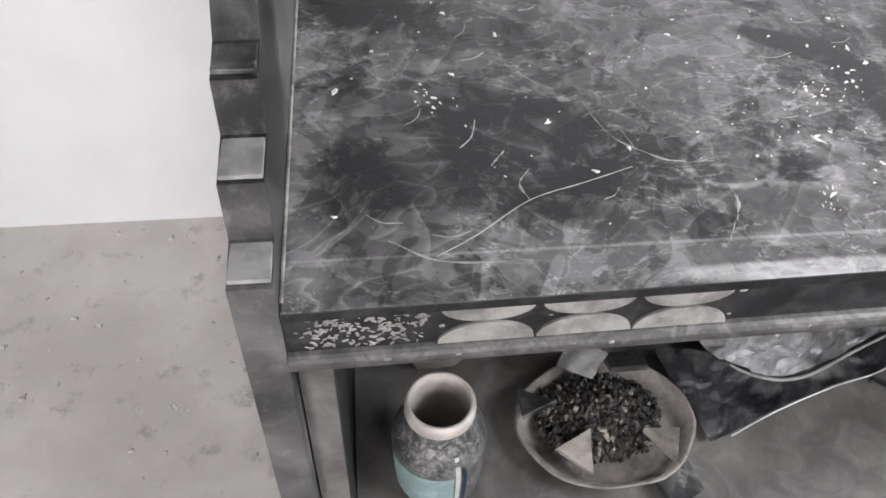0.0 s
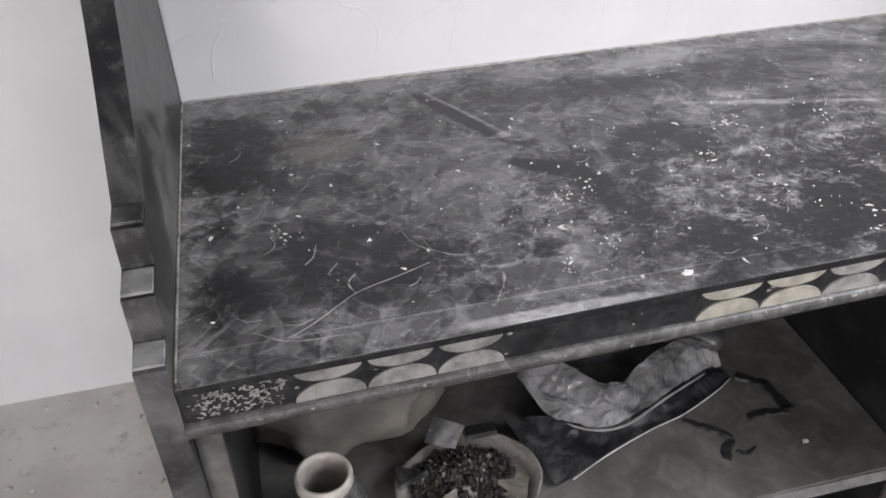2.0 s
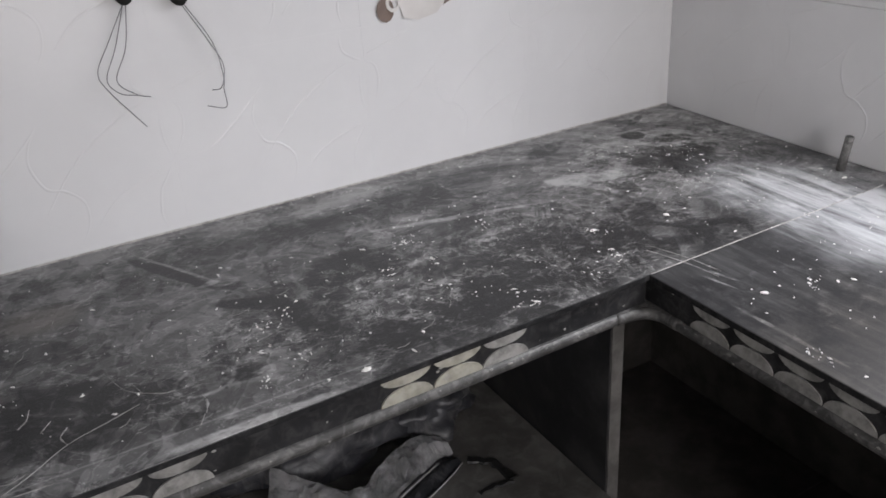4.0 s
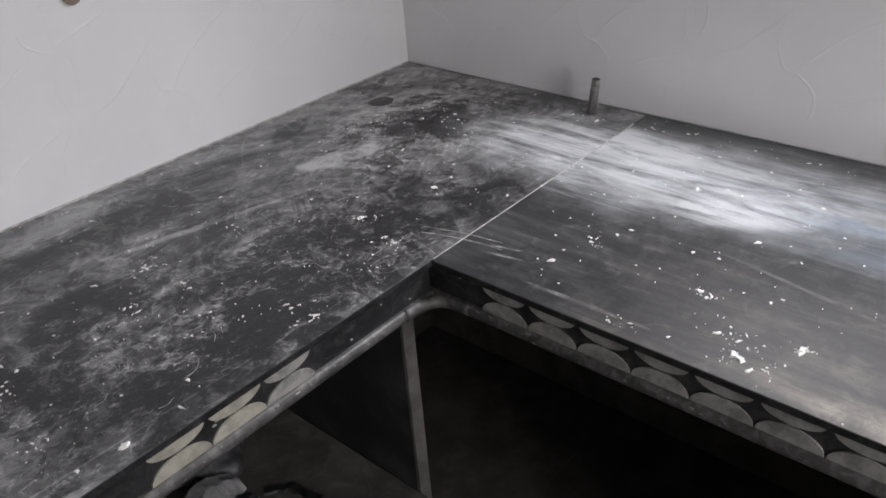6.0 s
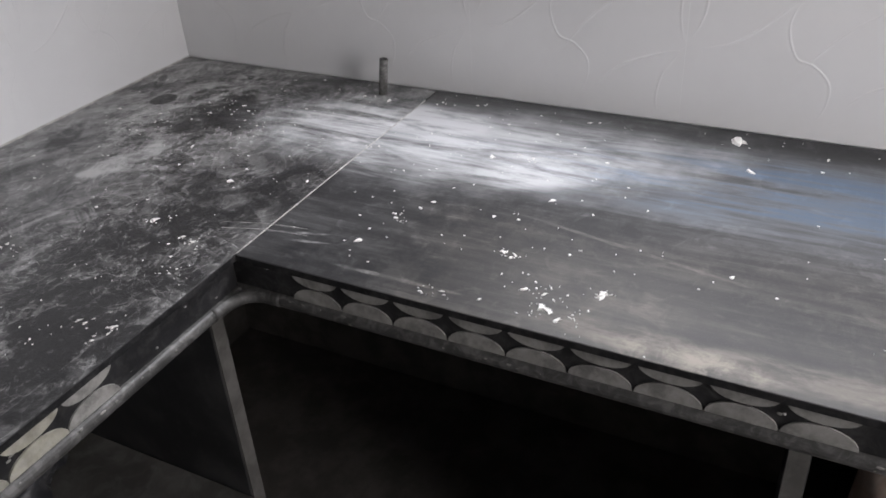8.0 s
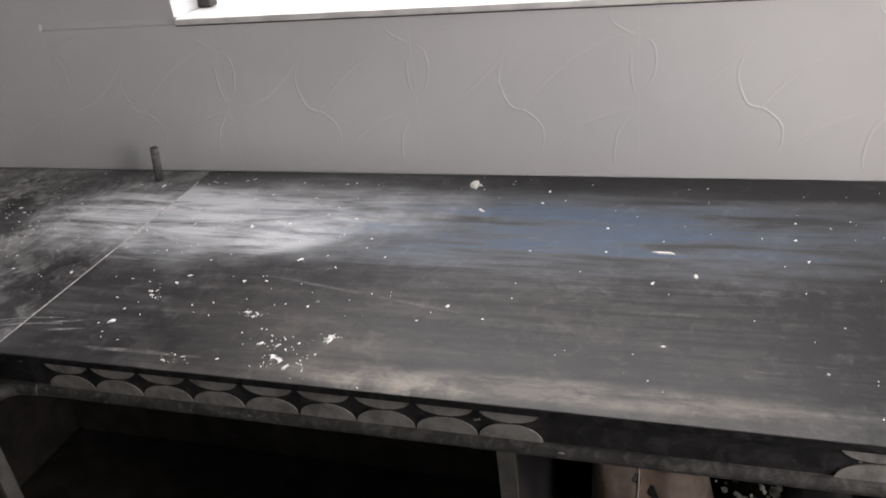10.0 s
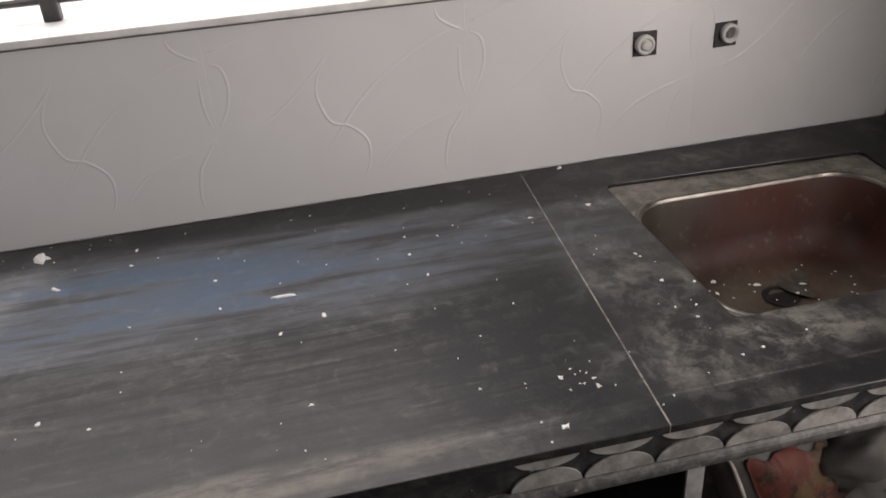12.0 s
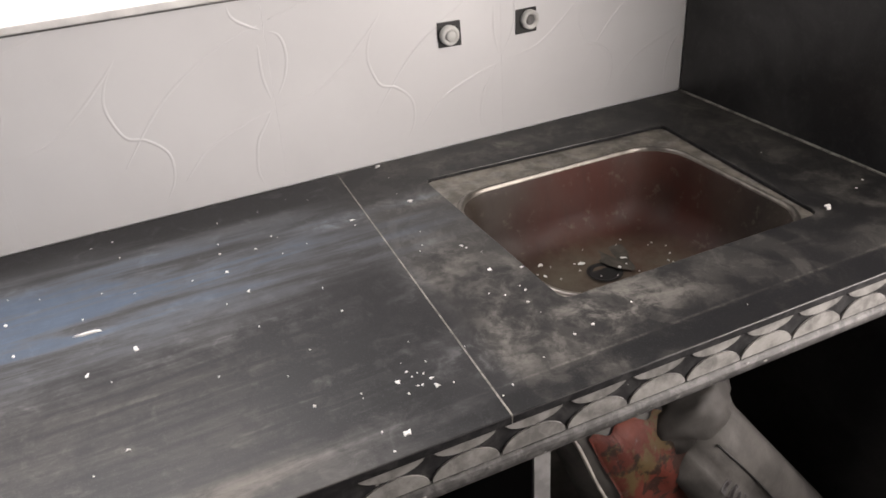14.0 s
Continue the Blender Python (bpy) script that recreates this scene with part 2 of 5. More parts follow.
def worktop_b():
    """The sink run: granite wiped along its length, with slurry left in streaks."""
    m = Mat("granite_worktop_wiped")
    x, y, z = m.axes()
    base = m.mix(m.math("MULTIPLY", m.ramp(m.cells(380), 0.3, 0.1), 0.25), (0.014, 0.014, 0.015), (0.09, 0.09, 0.095))
    long = m.scaled((9.0, 0.9, 1.0))
    streak = m.ramp(m.noise(3.2, 8, 0.68, long, 0.4), 0.36, 0.7)
    hair = m.ramp(m.noise(11, 6, 0.7, long, 0.2), 0.45, 0.72)
    spots = m.ramp(m.noise(24, 5, 0.65, warp=1.0), 0.52, 0.7)
    border = m.math("MULTIPLY_ADD", m.noise(5, 4, 0.6), 0.05, -0.025)
    wiped = m.math("MULTIPLY", m.ramp(m.math("ADD", x, border), -0.075, -0.095), m.ramp(y, -2.08, -1.8))
    film = m.math("MULTIPLY_ADD", m.math("MULTIPLY", streak, wiped), 0.14, 0.07)
    film = m.math("MULTIPLY_ADD", m.math("MULTIPLY", hair, wiped), 0.07, film)
    # parallel strokes of a rag near the front
    rows = m.ramp(m.math("SINE", m.math("MULTIPLY_ADD", m.math("MULTIPLY_ADD", m.noise(3, 3), 0.03, x), 2 * math.pi / 0.03, 0.0)), 0.55, 0.95)
    rows = m.math("MULTIPLY", rows, m.math("MULTIPLY", m.blot(-0.52, -1.7, 0.15, 0.3, 0.7), m.ramp(m.noise(5, 4, 0.6), 0.35, 0.6)))
    film = m.math("MULTIPLY_ADD", rows, -0.10, film)
    film = m.math("MULTIPLY_ADD", spots, 0.1, film)
    film = m.math("MULTIPLY_ADD", m.math("MULTIPLY", m.ramp(x, -0.11, -0.06), m.ramp(y, -1.5, -0.8)), 0.13, film)
    front = m.math("MULTIPLY", m.ramp(x, -0.36, -0.46), m.ramp(y, -0.78, -1.0))
    front = m.math("MULTIPLY", front, m.ramp(y, -2.02, -1.75))
    film = m.math("MULTIPLY_ADD", front, 0.05, film)
    mottle = m.ramp(m.noise(22, 8, 0.74, warp=0.4), 0.4, 0.62, 0.1, 1.0)
    for blot, k in ((m.blot(-0.26, -0.97, 0.075, 0.17, 0.9, 0.15), 0.3), (m.blot(-0.33, -1.0, 0.28, 0.45, 1.0), 0.05),
                    (m.blot(-0.58, -1.18, 0.06, 0.13, 0.9), 0.2),
                    (m.blot(-0.61, -0.85, 0.08, 0.12, 0.8), -0.15), (m.blot(-0.4, -0.95, 0.1, 0.25, 0.9), -0.12),
                    (m.blot(-0.4, -2.11, 0.12, 0.07, 0.9, 0.3), 0.3), (m.blot(-0.57, -2.14, 0.06, 0.16, 0.9), 0.35),
                    (m.blot(-0.56, -2.3, 0.05, 0.12, 0.8), 0.2), (m.blot(-0.06, -2.42, 0.035, 0.17, 0.9), 0.3),
                    (m.blot(-0.17, -2.08, 0.025, 0.13, 0.9), 0.35), (m.blot(-0.42, -1.9, 0.25, 0.1, 0.9), -0.12),
                    (m.blot(-0.3, -2.74, 0.4, 0.05, 0.9), 0.15),
                    (m.blot(-0.5, -1.12, 0.2, 0.26, 1.0), -0.09), (m.blot(-0.66, -1.33, 0.025, 0.09, 0.8), 0.55), (m.blot(-0.668, -2.42, 0.03, 0.42, 0.2, 0.0, 0.06), -0.2), (m.blot(-0.637, -2.42, 0.0025, 0.4, 0.9, 0.0, 0.5, 30), 0.25), (m.blot(-0.42, -1.7, 0.3, 0.36, 1.0), -0.1),
                    (m.blot(-0.45, -1.19, 0.004, 0.17, 0.9, -0.2, 0.7, 30), 0.3), (m.blot(-0.588, -0.735, 0.003, 0.05, 0.9, 0.25, 0.7, 40), 0.6),
                    (m.blot(-0.607, -0.75, 0.003, 0.04, 0.9, 0.2, 0.7, 40), 0.5), (m.blot(-0.642, -0.92, 0.004, 0.1, 0.9, 0.0, 0.8, 30), 0.45)):
        film = m.math("MULTIPLY_ADD", m.math("MULTIPLY", blot, mottle), k * 0.9, film)
    edge = m.math("MULTIPLY", m.blot(-0.645, -1.5, 0.024, 0.4, 0.8), m.ramp(m.noise(7, 7, 0.7, m.scaled((6.0, 2.0, 1.0)), 0.3), 0.35, 0.62, 0.3, 1.0))
    film = m.math("MULTIPLY_ADD", edge, 0.38, film)
    basin_end = m.ramp(y, -2.03, -2.07)
    smear = m.math("ADD", m.ramp(m.noise(7, 8, 0.6, warp=0.9), 0.47, 0.55, 0.0, 0.6), m.ramp(m.noise(17, 8, 0.64, m.scaled((1, 1, 1), None, (3, 8, 0)), 0.7), 0.5, 0.56, 0.0, 0.5))
    film = m.math("MULTIPLY_ADD", m.math("MULTIPLY", basin_end, smear), 0.17, film)
    film = m.ramp(film, 0.0, 1.0, 0.0, 1.0)
    # bluish reflection of the window sky, painted as a streak into the slurry colour
    sky_sheen = m.math("MULTIPLY", m.blot(-0.222, -1.47, 0.12, 0.68, 1.0, 0.0, 0.25, 7.0), m.ramp(streak, -0.3, 0.9))
    warm = m.math("MULTIPLY", front, 0.8)
    slurry = m.mix(warm, (0.38, 0.38, 0.38), (0.21, 0.183, 0.15))
    slurry = m.mix(m.math("MULTIPLY", basin_end, 0.75), slurry, (0.20, 0.183, 0.152))
    slurry = m.mix(sky_sheen, slurry, (0.12, 0.168, 0.24))
    film = m.math("MULTIPLY_ADD", sky_sheen, 0.4, film, clamp=True)
    # the same powder; its white also holds the glare from the window
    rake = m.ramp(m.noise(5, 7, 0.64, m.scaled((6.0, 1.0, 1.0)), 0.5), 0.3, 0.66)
    powder_sheen = m.math("MULTIPLY", m.blot(-0.225, -0.8, 0.12, 0.34, 1.7, 0.2, 0.5, 13.0), m.math("MULTIPLY_ADD", rake, 0.75, 0.08))
    powder_sheen = m.math("MAXIMUM", powder_sheen, m.math("MULTIPLY", m.math("MULTIPLY", m.blot(-0.15, -0.7, 0.065, 0.2, 0.9), m.ramp(rake, -0.6, 0.7)), 0.85))
    powder_sheen = m.math("MAXIMUM", powder_sheen, m.math("MULTIPLY", m.math("MULTIPLY", m.blot(-0.29, -0.98, 0.05, 0.12, 0.9, 0.3), m.ramp(rake, -0.3, 0.8)), 0.7))
    col = m.mix(m.math("MULTIPLY", powder_sheen, 0.68), m.mix(film, base, slurry), (0.78, 0.79, 0.81))
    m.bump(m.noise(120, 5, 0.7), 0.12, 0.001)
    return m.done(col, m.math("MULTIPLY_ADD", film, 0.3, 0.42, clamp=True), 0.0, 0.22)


def plain(name, colour, rough=0.6, vary=0.15, scale=12.0, metal=0.0, dust=0.0, bump=0.1, spec=0.5):
    """A surface of one colour with mottling at two scales and some dust."""
    m = Mat(name)
    dark = tuple(c * (1 - vary) for c in colour)
    pale = tuple(min(1, c * (1 + vary)) for c in colour)
    col = m.mix(m.ramp(m.noise(scale, 5, 0.6), 0.35, 0.65), dark, pale)
    col = m.mix(m.math("MULTIPLY", m.ramp(m.noise(scale * 9, 4, 0.65), 0.52, 0.75), vary), col, dark)
    if dust:
        col = m.mix(m.math("MULTIPLY", m.ramp(m.noise(scale * 2.3, 6, 0.66, warp=0.8), 0.42, 0.68), dust), col, (0.36, 0.35, 0.34))
    m.bump(m.noise(scale * 8, 4, 0.6), bump, 0.002)
    return m.done(col, rough, metal, spec)


GRANITE = granite("granite_polished", 0.3, 0.14)
GRANITE_CLEAN = granite("granite_clean", 0.09, 0.3)
GRANITE_ROUGH = granite("granite_edge_dusty", 0.75, 0.4)
WORKTOP_A, WORKTOP_B = worktop_a(), worktop_b()
SLAB_EDGE = plain("slab_edge_dull", (0.012, 0.012, 0.013), 0.55, 0.3, 25, dust=0.06, spec=0.2)
GRANITE_PANEL = granite("granite_panel_dusty", 0.42, 0.36)
FASCIA = plain("fascia_black_strip", (0.014, 0.014, 0.015), 0.45, 0.3, 20, dust=0.07, spec=0.3)
NOSING = plain("nosing_grey_stone", (0.04, 0.039, 0.038), 0.5, 0.3, 25, dust=0.2)
INLAY = plain("inlay_cream_stone", (0.185, 0.18, 0.17), 0.55, 0.35, 30, dust=0.3)
INLAY_YELLOW = plain("inlay_yellowish_stone", (0.262, 0.25, 0.208), 0.55, 0.25, 34, dust=0.3)
JOINT_DIRTY = plain("joint_dirty_cement", (0.22, 0.21, 0.19), 0.85, 0.5, 35)
CEMENT = plain("joint_white_cement", (0.42, 0.41, 0.39), 0.85, 0.25, 60)
TREAD = plain("tread_dusty_stone", (0.22, 0.217, 0.214), 0.7, 0.25, 30)
TILE = plain("tile_glazed_white", (0.66, 0.66, 0.665), 0.32, 0.03, 3, bump=0.03)
PLASTER = plain("plaster_white", (0.8, 0.81, 0.815), 0.75, 0.04, 2.2, bump=0.06)
# unseen ceiling and walls, kept dark to cut the light they bounce
CEILING = plain("ceiling_low_bounce", (0.34, 0.335, 0.33), 0.85, 0.1, 2)
UNSEEN_WALL = plain("wall_low_bounce", (0.27, 0.266, 0.26), 0.85, 0.12, 2.5)
CHIP = plain("plaster_chip_white", (0.66, 0.65, 0.63), 0.8, 0.1, 90)
STEEL = plain("pipe_grey", (0.09, 0.088, 0.085), 0.55, 0.3, 50, dust=0.3)
SILL = plain("sill_white_marble", (0.75, 0.74, 0.72), 0.4, 0.12, 14)
FRAME = plain("window_frame_dark", (0.05, 0.045, 0.045), 0.5, 0.3, 30)
SHELF = plain("shelf_grey_stone", (0.09, 0.086, 0.08), 0.6, 0.3, 9, dust=0.16)
CARCASS = granite("granite_carcass", 0.14, 0.4)
# cement darkened to stand in for the shade under the worktop
UNDER_SHADE = plain("rough_cement_shaded", (0.075, 0.068, 0.06), 0.9, 0.3, 10)
BLACK = plain("black_rubber", (0.012, 0.012, 0.012), 0.55, 0.3, 30)
PVC = plain("plastic_white", (0.6, 0.6, 0.58), 0.4, 0.1, 30, dust=0.2)
STEEL_BRIGHT = plain("steel_worn_rim", (0.2, 0.185, 0.165), 0.38, 0.2, 40, metal=0.9)
SINK_RIM = plain("sink_flange_dusty", (0.17, 0.155, 0.13), 0.6, 0.4, 22, metal=0.15, dust=0.35)
SLUDGE = plain("sludge_grey", (0.062, 0.055, 0.045), 0.8, 0.3, 40)
WIRE = plain("wire_grey", (0.15, 0.15, 0.155), 0.5, 0.2, 40)
PRINT_CUP = plain("print_white_cup", (0.62, 0.6, 0.58), 0.3, 0.05, 10)
PRINT_BROWN = plain("print_brown", (0.16, 0.12, 0.10), 0.3, 0.2, 20)
JAR = plain("jar_dark_mottled", (0.05, 0.052, 0.05), 0.35, 0.5, 60, dust=0.5)
JAR_RIM = plain("jar_rim_cream", (0.4, 0.375, 0.34), 0.5, 0.15, 40)
TEAL = plain("label_teal", (0.42, 0.58, 0.57), 0.5, 0.15, 40, dust=0.2)
NAVY = plain("label_navy", (0.03, 0.06, 0.10), 0.5, 0.2, 40)
BOWL = plain("bowl_pale_dusty", (0.15, 0.137, 0.12), 0.7, 0.35, 22, dust=0.3)
FOIL = plain("plastic_silver", (0.36, 0.357, 0.36), 0.26, 0.5, 12, dust=0.25, spec=0.7, bump=0.35)
DARK_PLASTIC = plain("plastic_dark", (0.03, 0.031, 0.036), 0.4, 0.3, 9, dust=0.25, bump=0.4)
CREAM = plain("cloth_cream", (0.17, 0.158, 0.14), 0.85, 0.2, 14)
SACK_BROWN = plain("sack_brown", (0.19, 0.135, 0.105), 0.75, 0.3, 8, dust=0.3)

DUST_LINE = plain("dust_pale", (0.27, 0.266, 0.26), 0.9, 0.2, 60)
FLOOR_GRIT = plain("floor_crumbs", (0.55, 0.54, 0.52), 0.9, 0.5, 60)


def rubble_material():
    """Black stone crumbs with pale ones among them."""
    m = Mat("rubble_black")
    isle = m.pos.node.outputs["Random Per Island"]
    col = m.mix(m.ramp(isle, 0.82, 0.9), (0.02, 0.018, 0.017), (0.2, 0.18, 0.15))
    col = m.mix(m.math("MULTIPLY", m.ramp(m.noise(140, 4, 0.7), 0.5, 0.7), 0.4), col, (0.2, 0.18, 0.16))
    return m.done(col, 0.75)


RUBBLE = rubble_material()


def sink_material():
    m = Mat("sink_steel_stained")
    col = m.mix(m.ramp(m.noise(9, 5, 0.6), 0.35, 0.65), (0.022, 0.016, 0.013), (0.044, 0.034, 0.027))
    rust = m.math("MULTIPLY", m.blot(-0.2, -2.53, 0.17, 0.2, 1.0, 0.0, 0.15), m.ramp(m.noise(7, 4, 0.55), 0.05, 0.75))
    col = m.mix(m.math("MULTIPLY", rust, 0.85), col, (0.075, 0.018, 0.011))
    col = m.mix(m.math("MULTIPLY", m.ramp(m.noise(45, 6, 0.72), 0.56, 0.7), 0.35), col, (0.15, 0.135, 0.11))
    silt = m.math("MULTIPLY", m.blot(-0.34, -2.41, 0.11, 0.15, 0.5, 0.0, 0.25), m.ramp(m.noise(16, 6, 0.68), 0.3, 0.62, 0.35, 1.0))
    col = m.mix(m.math("MULTIPLY", silt, 0.8), col, (0.105, 0.09, 0.066))
    runs = m.ramp(m.noise(9, 5, 0.65, m.scaled((5.0, 5.0, 0.6))), 0.5, 0.66)
    col = m.mix(m.math("MULTIPLY", runs, 0.18), col, (0.022, 0.016, 0.012))
    m.bump(m.noise(70, 4), 0.25, 0.001)
    return m.done(col, m.ramp(m.noise(14, 3), 0.3, 0.7, 0.45, 0.65), 0.05, 0.35)


def sack_print_material():
    m = Mat("sack_red_print")
    red = m.mix(m.ramp(m.noise(10, 5, 0.6), 0.38, 0.62), (0.22, 0.05, 0.032), (0.13, 0.03, 0.02))
    red = m.mix(m.math("MULTIPLY", m.ramp(m.noise(13, 5, 0.62, m.scaled((1, 1, 1), None, (2, 5, 1))), 0.53, 0.6), 0.8), red, (0.14, 0.11, 0.045))
    red = m.mix(m.math("MULTIPLY", m.ramp(m.noise(17, 6, 0.66, m.scaled((1, 1, 1), None, (7, 1, 3))), 0.56, 0.62), 0.85), red, (0.03, 0.02, 0.015))
    red = m.mix(m.math("MULTIPLY", m.ramp(m.noise(40, 5, 0.7), 0.58, 0.7), 0.5), red, (0.2, 0.18, 0.16))
    m.bump(m.noise(160, 3), 0.2, 0.001)
    return m.done(red, 0.6)


# white weave coloured dark grey, with the shade under the sink put in
SACK_SHADED = plain("sack_white_shaded", (0.075, 0.07, 0.065), 0.7, 0.3, 10, bump=0.3)
SINK_BOWL, SACK_PRINT = sink_material(), sack_print_material()


def floor_material():
    m = Mat("floor_dusty_concrete")
    col = m.mix(m.ramp(m.noise(3.5, 6, 0.6), 0.35, 0.68), (0.56, 0.54, 0.51), (0.70, 0.68, 0.645))
    col = m.mix(m.math("MULTIPLY", m.ramp(m.noise(16, 6, 0.68), 0.55, 0.72), 0.55), col, (0.22, 0.21, 0.2))
    col = m.mix(m.math("MULTIPLY", m.ramp(m.noise(55, 4, 0.7), 0.62, 0.74), 0.6), col, (0.62, 0.61, 0.59))
    m.bump(m.noise(40, 6, 0.65), 0.25, 0.004)
    return m.done(col, 0.8)


FLOOR = floor_material()
# unseen kitchen floor, dark so that little light bounces up under the worktop
FLOOR_DARK = plain("floor_low_bounce", (0.12, 0.115, 0.11), 0.85, 0.25, 6, dust=0.15)


# ---- mesh helpers ----
def part(name, bm, mat, parent=None, label="", smooth=False):
    """Link a bmesh as one mesh object under a thing or a part."""
    me = bpy.data.meshes.new(name)
    bmesh.ops.recalc_face_normals(bm, faces=bm.faces[:])
    bm.to_mesh(me)
    bm.free()
    me.materials.append(mat)
    if smooth:
        me.polygons.foreach_set("use_smooth", [True] * len(me.polygons))
    ob = new(name, me)
    if parent:
        ob.parent = parent
        ob.matrix_parent_inverse = parent.matrix_basis.inverted()
    if label:
        tagged(ob, label)
    return ob


def thing(name, at, label, category, group="", kind=""):
    ob = new(name)
    ob.empty_display_size = 0.05
    ob.location = at
    ob.matrix_basis = Matrix.Translation(at)
    return tagged(ob, label, category, group, kind)


def structure(ob, label, category):
    return tagged(ob, label, category, kind="structure")


def box(x0, x1, y0, y1, z0, z1, bevel=0.0, segments=2, bm=None):
    bm = bm or bmesh.new()
    made = bmesh.ops.create_cube(bm, size=1.0)["verts"]
    for v in made:
        v.co = Vector((x0 + (v.co.x + 0.5) * (x1 - x0), y0 + (v.co.y + 0.5) * (y1 - y0), z0 + (v.co.z + 0.5) * (z1 - z0)))
    if bevel:
        edges = list({e for v in made for e in v.link_edges})
        bmesh.ops.bevel(bm, geom=edges, offset=bevel, segments=segments, affect="EDGES", profile=0.5)
    return bm


def prism(outline, z0, z1, holes=(), bm=None):
    """A flat plate with an outline on the plan, and holes through it."""
    bm = bm or bmesh.new()
    edges = []
    for ring in (outline, *holes):
        vs = [bm.verts.new((x, y, z0)) for x, y in ring]
        edges += [bm.edges.new((vs[i], vs[(i + 1) % len(vs)])) for i in range(len(vs))]
    faces = [f for f in bmesh.ops.triangle_fill(bm, use_beauty=True, use_dissolve=False, edges=edges)["geom"] if isinstance(f, bmesh.types.BMFace)]
    up = bmesh.ops.extrude_face_region(bm, geom=faces)["geom"]
    for v in up:
        if isinstance(v, bmesh.types.BMVert):
            v.co.z = z1
    return bm


def loft(rings, close=True, cap_start=False, cap_end=False, bm=None):
    """Skin rings of equally many points."""
    bm = bm or bmesh.new()
    rows = [[bm.verts.new(p) for p in ring] for ring in rings]
    n = len(rows[0])
    for a, b in zip(rows, rows[1:]):
        for i in range(n if close else n - 1):
            j = (i + 1) % n
            bm.faces.new((a[i], a[j], b[j], b[i]))
    if cap_start:
        bm.faces.new(rows[0])
    if cap_end:
        bm.faces.new(rows[-1])
    return bm


def circle(cx, cy, z, r, n=28, ry=None):
    return [(cx + r * math.cos(2 * math.pi * i / n), cy + (ry or r) * math.sin(2 * math.pi * i / n), z) for i in range(n)]


def rounded(cx, cy, hx, hy, r, z, n=7):
    out = []
    for sx, sy, a0 in ((1, 1, 0), (-1, 1, 90), (-1, -1, 180), (1, -1, 270)):
        for i in range(n):
            a = radians(a0 + 90 * i / (n - 1))
            out.append((cx + sx * (hx - r) + r * math.cos(a), cy + sy * (hy - r) + r * math.sin(a), z))
    return out


def tube(points, r, n=8, bm=None, taper=1.0, fade=False):
    """A round rod along a line of points."""
    bm = bm or bmesh.new()
    pts = [Vector(p) for p in points]
    rings = []
    for i, p in enumerate(pts):
        d = (pts[min(i + 1, len(pts) - 1)] - pts[max(i - 1, 0)]).normalized()
        side = d.cross(Vector((0.3, 0.5, 0.81))).normalized()
        up = d.cross(side)
        k = r * (1 + (taper - 1) * i / max(1, len(pts) - 1))
        k *= 0.72 + 0.28 * math.sin(math.pi * (i + 0.5) / len(pts)) if fade else 1.0
        rings.append([p + k * (math.cos(2 * math.pi * j / n) * side + math.sin(2 * math.pi * j / n) * up) for j in range(n)])
    return loft(rings, True, True, True, bm)


def spline(points, steps=8):
    """Catmull-Rom through the points."""
    p = [Vector(q) for q in points]
    p = [2 * p[0] - p[1]] + p + [2 * p[-1] - p[-2]]
    out = []
    for a, b, c, d in zip(p, p[1:], p[2:], p[3:]):
        for i in range(steps):
            t = i / steps
            out.append(0.5 * ((2 * b) + (c - a) * t + (2 * a - 5 * b + 4 * c - d) * t * t + (3 * b - a - 3 * c + d) * t ** 3))
    return out + [p[-2]]


def crumple(bm, amount, scale, seed=0.0, keep_below=None):
    for v in bm.verts:
        if keep_below is not None and v.co.z < keep_below:
            continue
        v.co += amount * noise.noise_vector(v.co * scale + Vector((seed, seed * 2, seed * 3)))
    return bm


# ---- setting ----
structure(part("floor", box(-3.6, -1.83, -3.07, 0.45, -0.1, 0.0), FLOOR), "dusty pale concrete floor with stains and grit", "floor")
structure(part("floor_kitchen", box(-1.83, 0.3, -3.07, 0.45, -0.1, 0.0), FLOOR_DARK), "unseen floor in front of the worktop, darkened to limit bounced light", "floor")
structure(part("ceiling", box(-3.6, 0.3, -3.07, 0.45, 2.8, 2.9), CEILING), "unseen ceiling, darkened to limit bounced light", "ceiling")
wall_north = structure(part("wall_north", box(-1.83, 0.0, 0.009, 0.249, 0, 2.8), PLASTER), "white plastered wall behind the worktop", "wall")
structure(part("wall_north_recess", box(-3.6, -1.83, 0.25, 0.45, 0, 2.8), PLASTER), "plain white wall beyond the end panel", "wall")
bm = box(0.009, 0.249, -2.85, 0.249, 0, WINDOW[2] - 0.012)
box(0.009, 0.249, -2.85, 0.249, WINDOW[3], 2.8, bm=bm)
box(0.009, 0.249, WINDOW[1], 0.249, WINDOW[2] - 0.012, WINDOW[3], bm=bm)
box(0.009, 0.249, -2.85, WINDOW[0], WINDOW[2] - 0.012, WINDOW[3], bm=bm)
wall_east = structure(part("wall_east", bm, PLASTER), "white wall with a window over the worktop", "wall")
bm = box(-3.6, PASSAGE[0], -3.07, -2.85, 0, 2.8)
box(PASSAGE[1], DOOR[0], -3.07, -2.85, 0, 2.8, bm=bm)
box(PASSAGE[0], PASSAGE[1], -3.07, -2.85, PASSAGE[3], 2.8, bm=bm)
box(DOOR[1], 0.249, -3.07, -2.85, 0, 2.8, bm=bm)
box(DOOR[0], DOOR[1], -3.07, -2.85, DOOR[3], 2.8, bm=bm)
structure(part("wall_south", bm, UNSEEN_WALL), "unseen wall with two open doorways, darkened to limit bounced light", "wall")
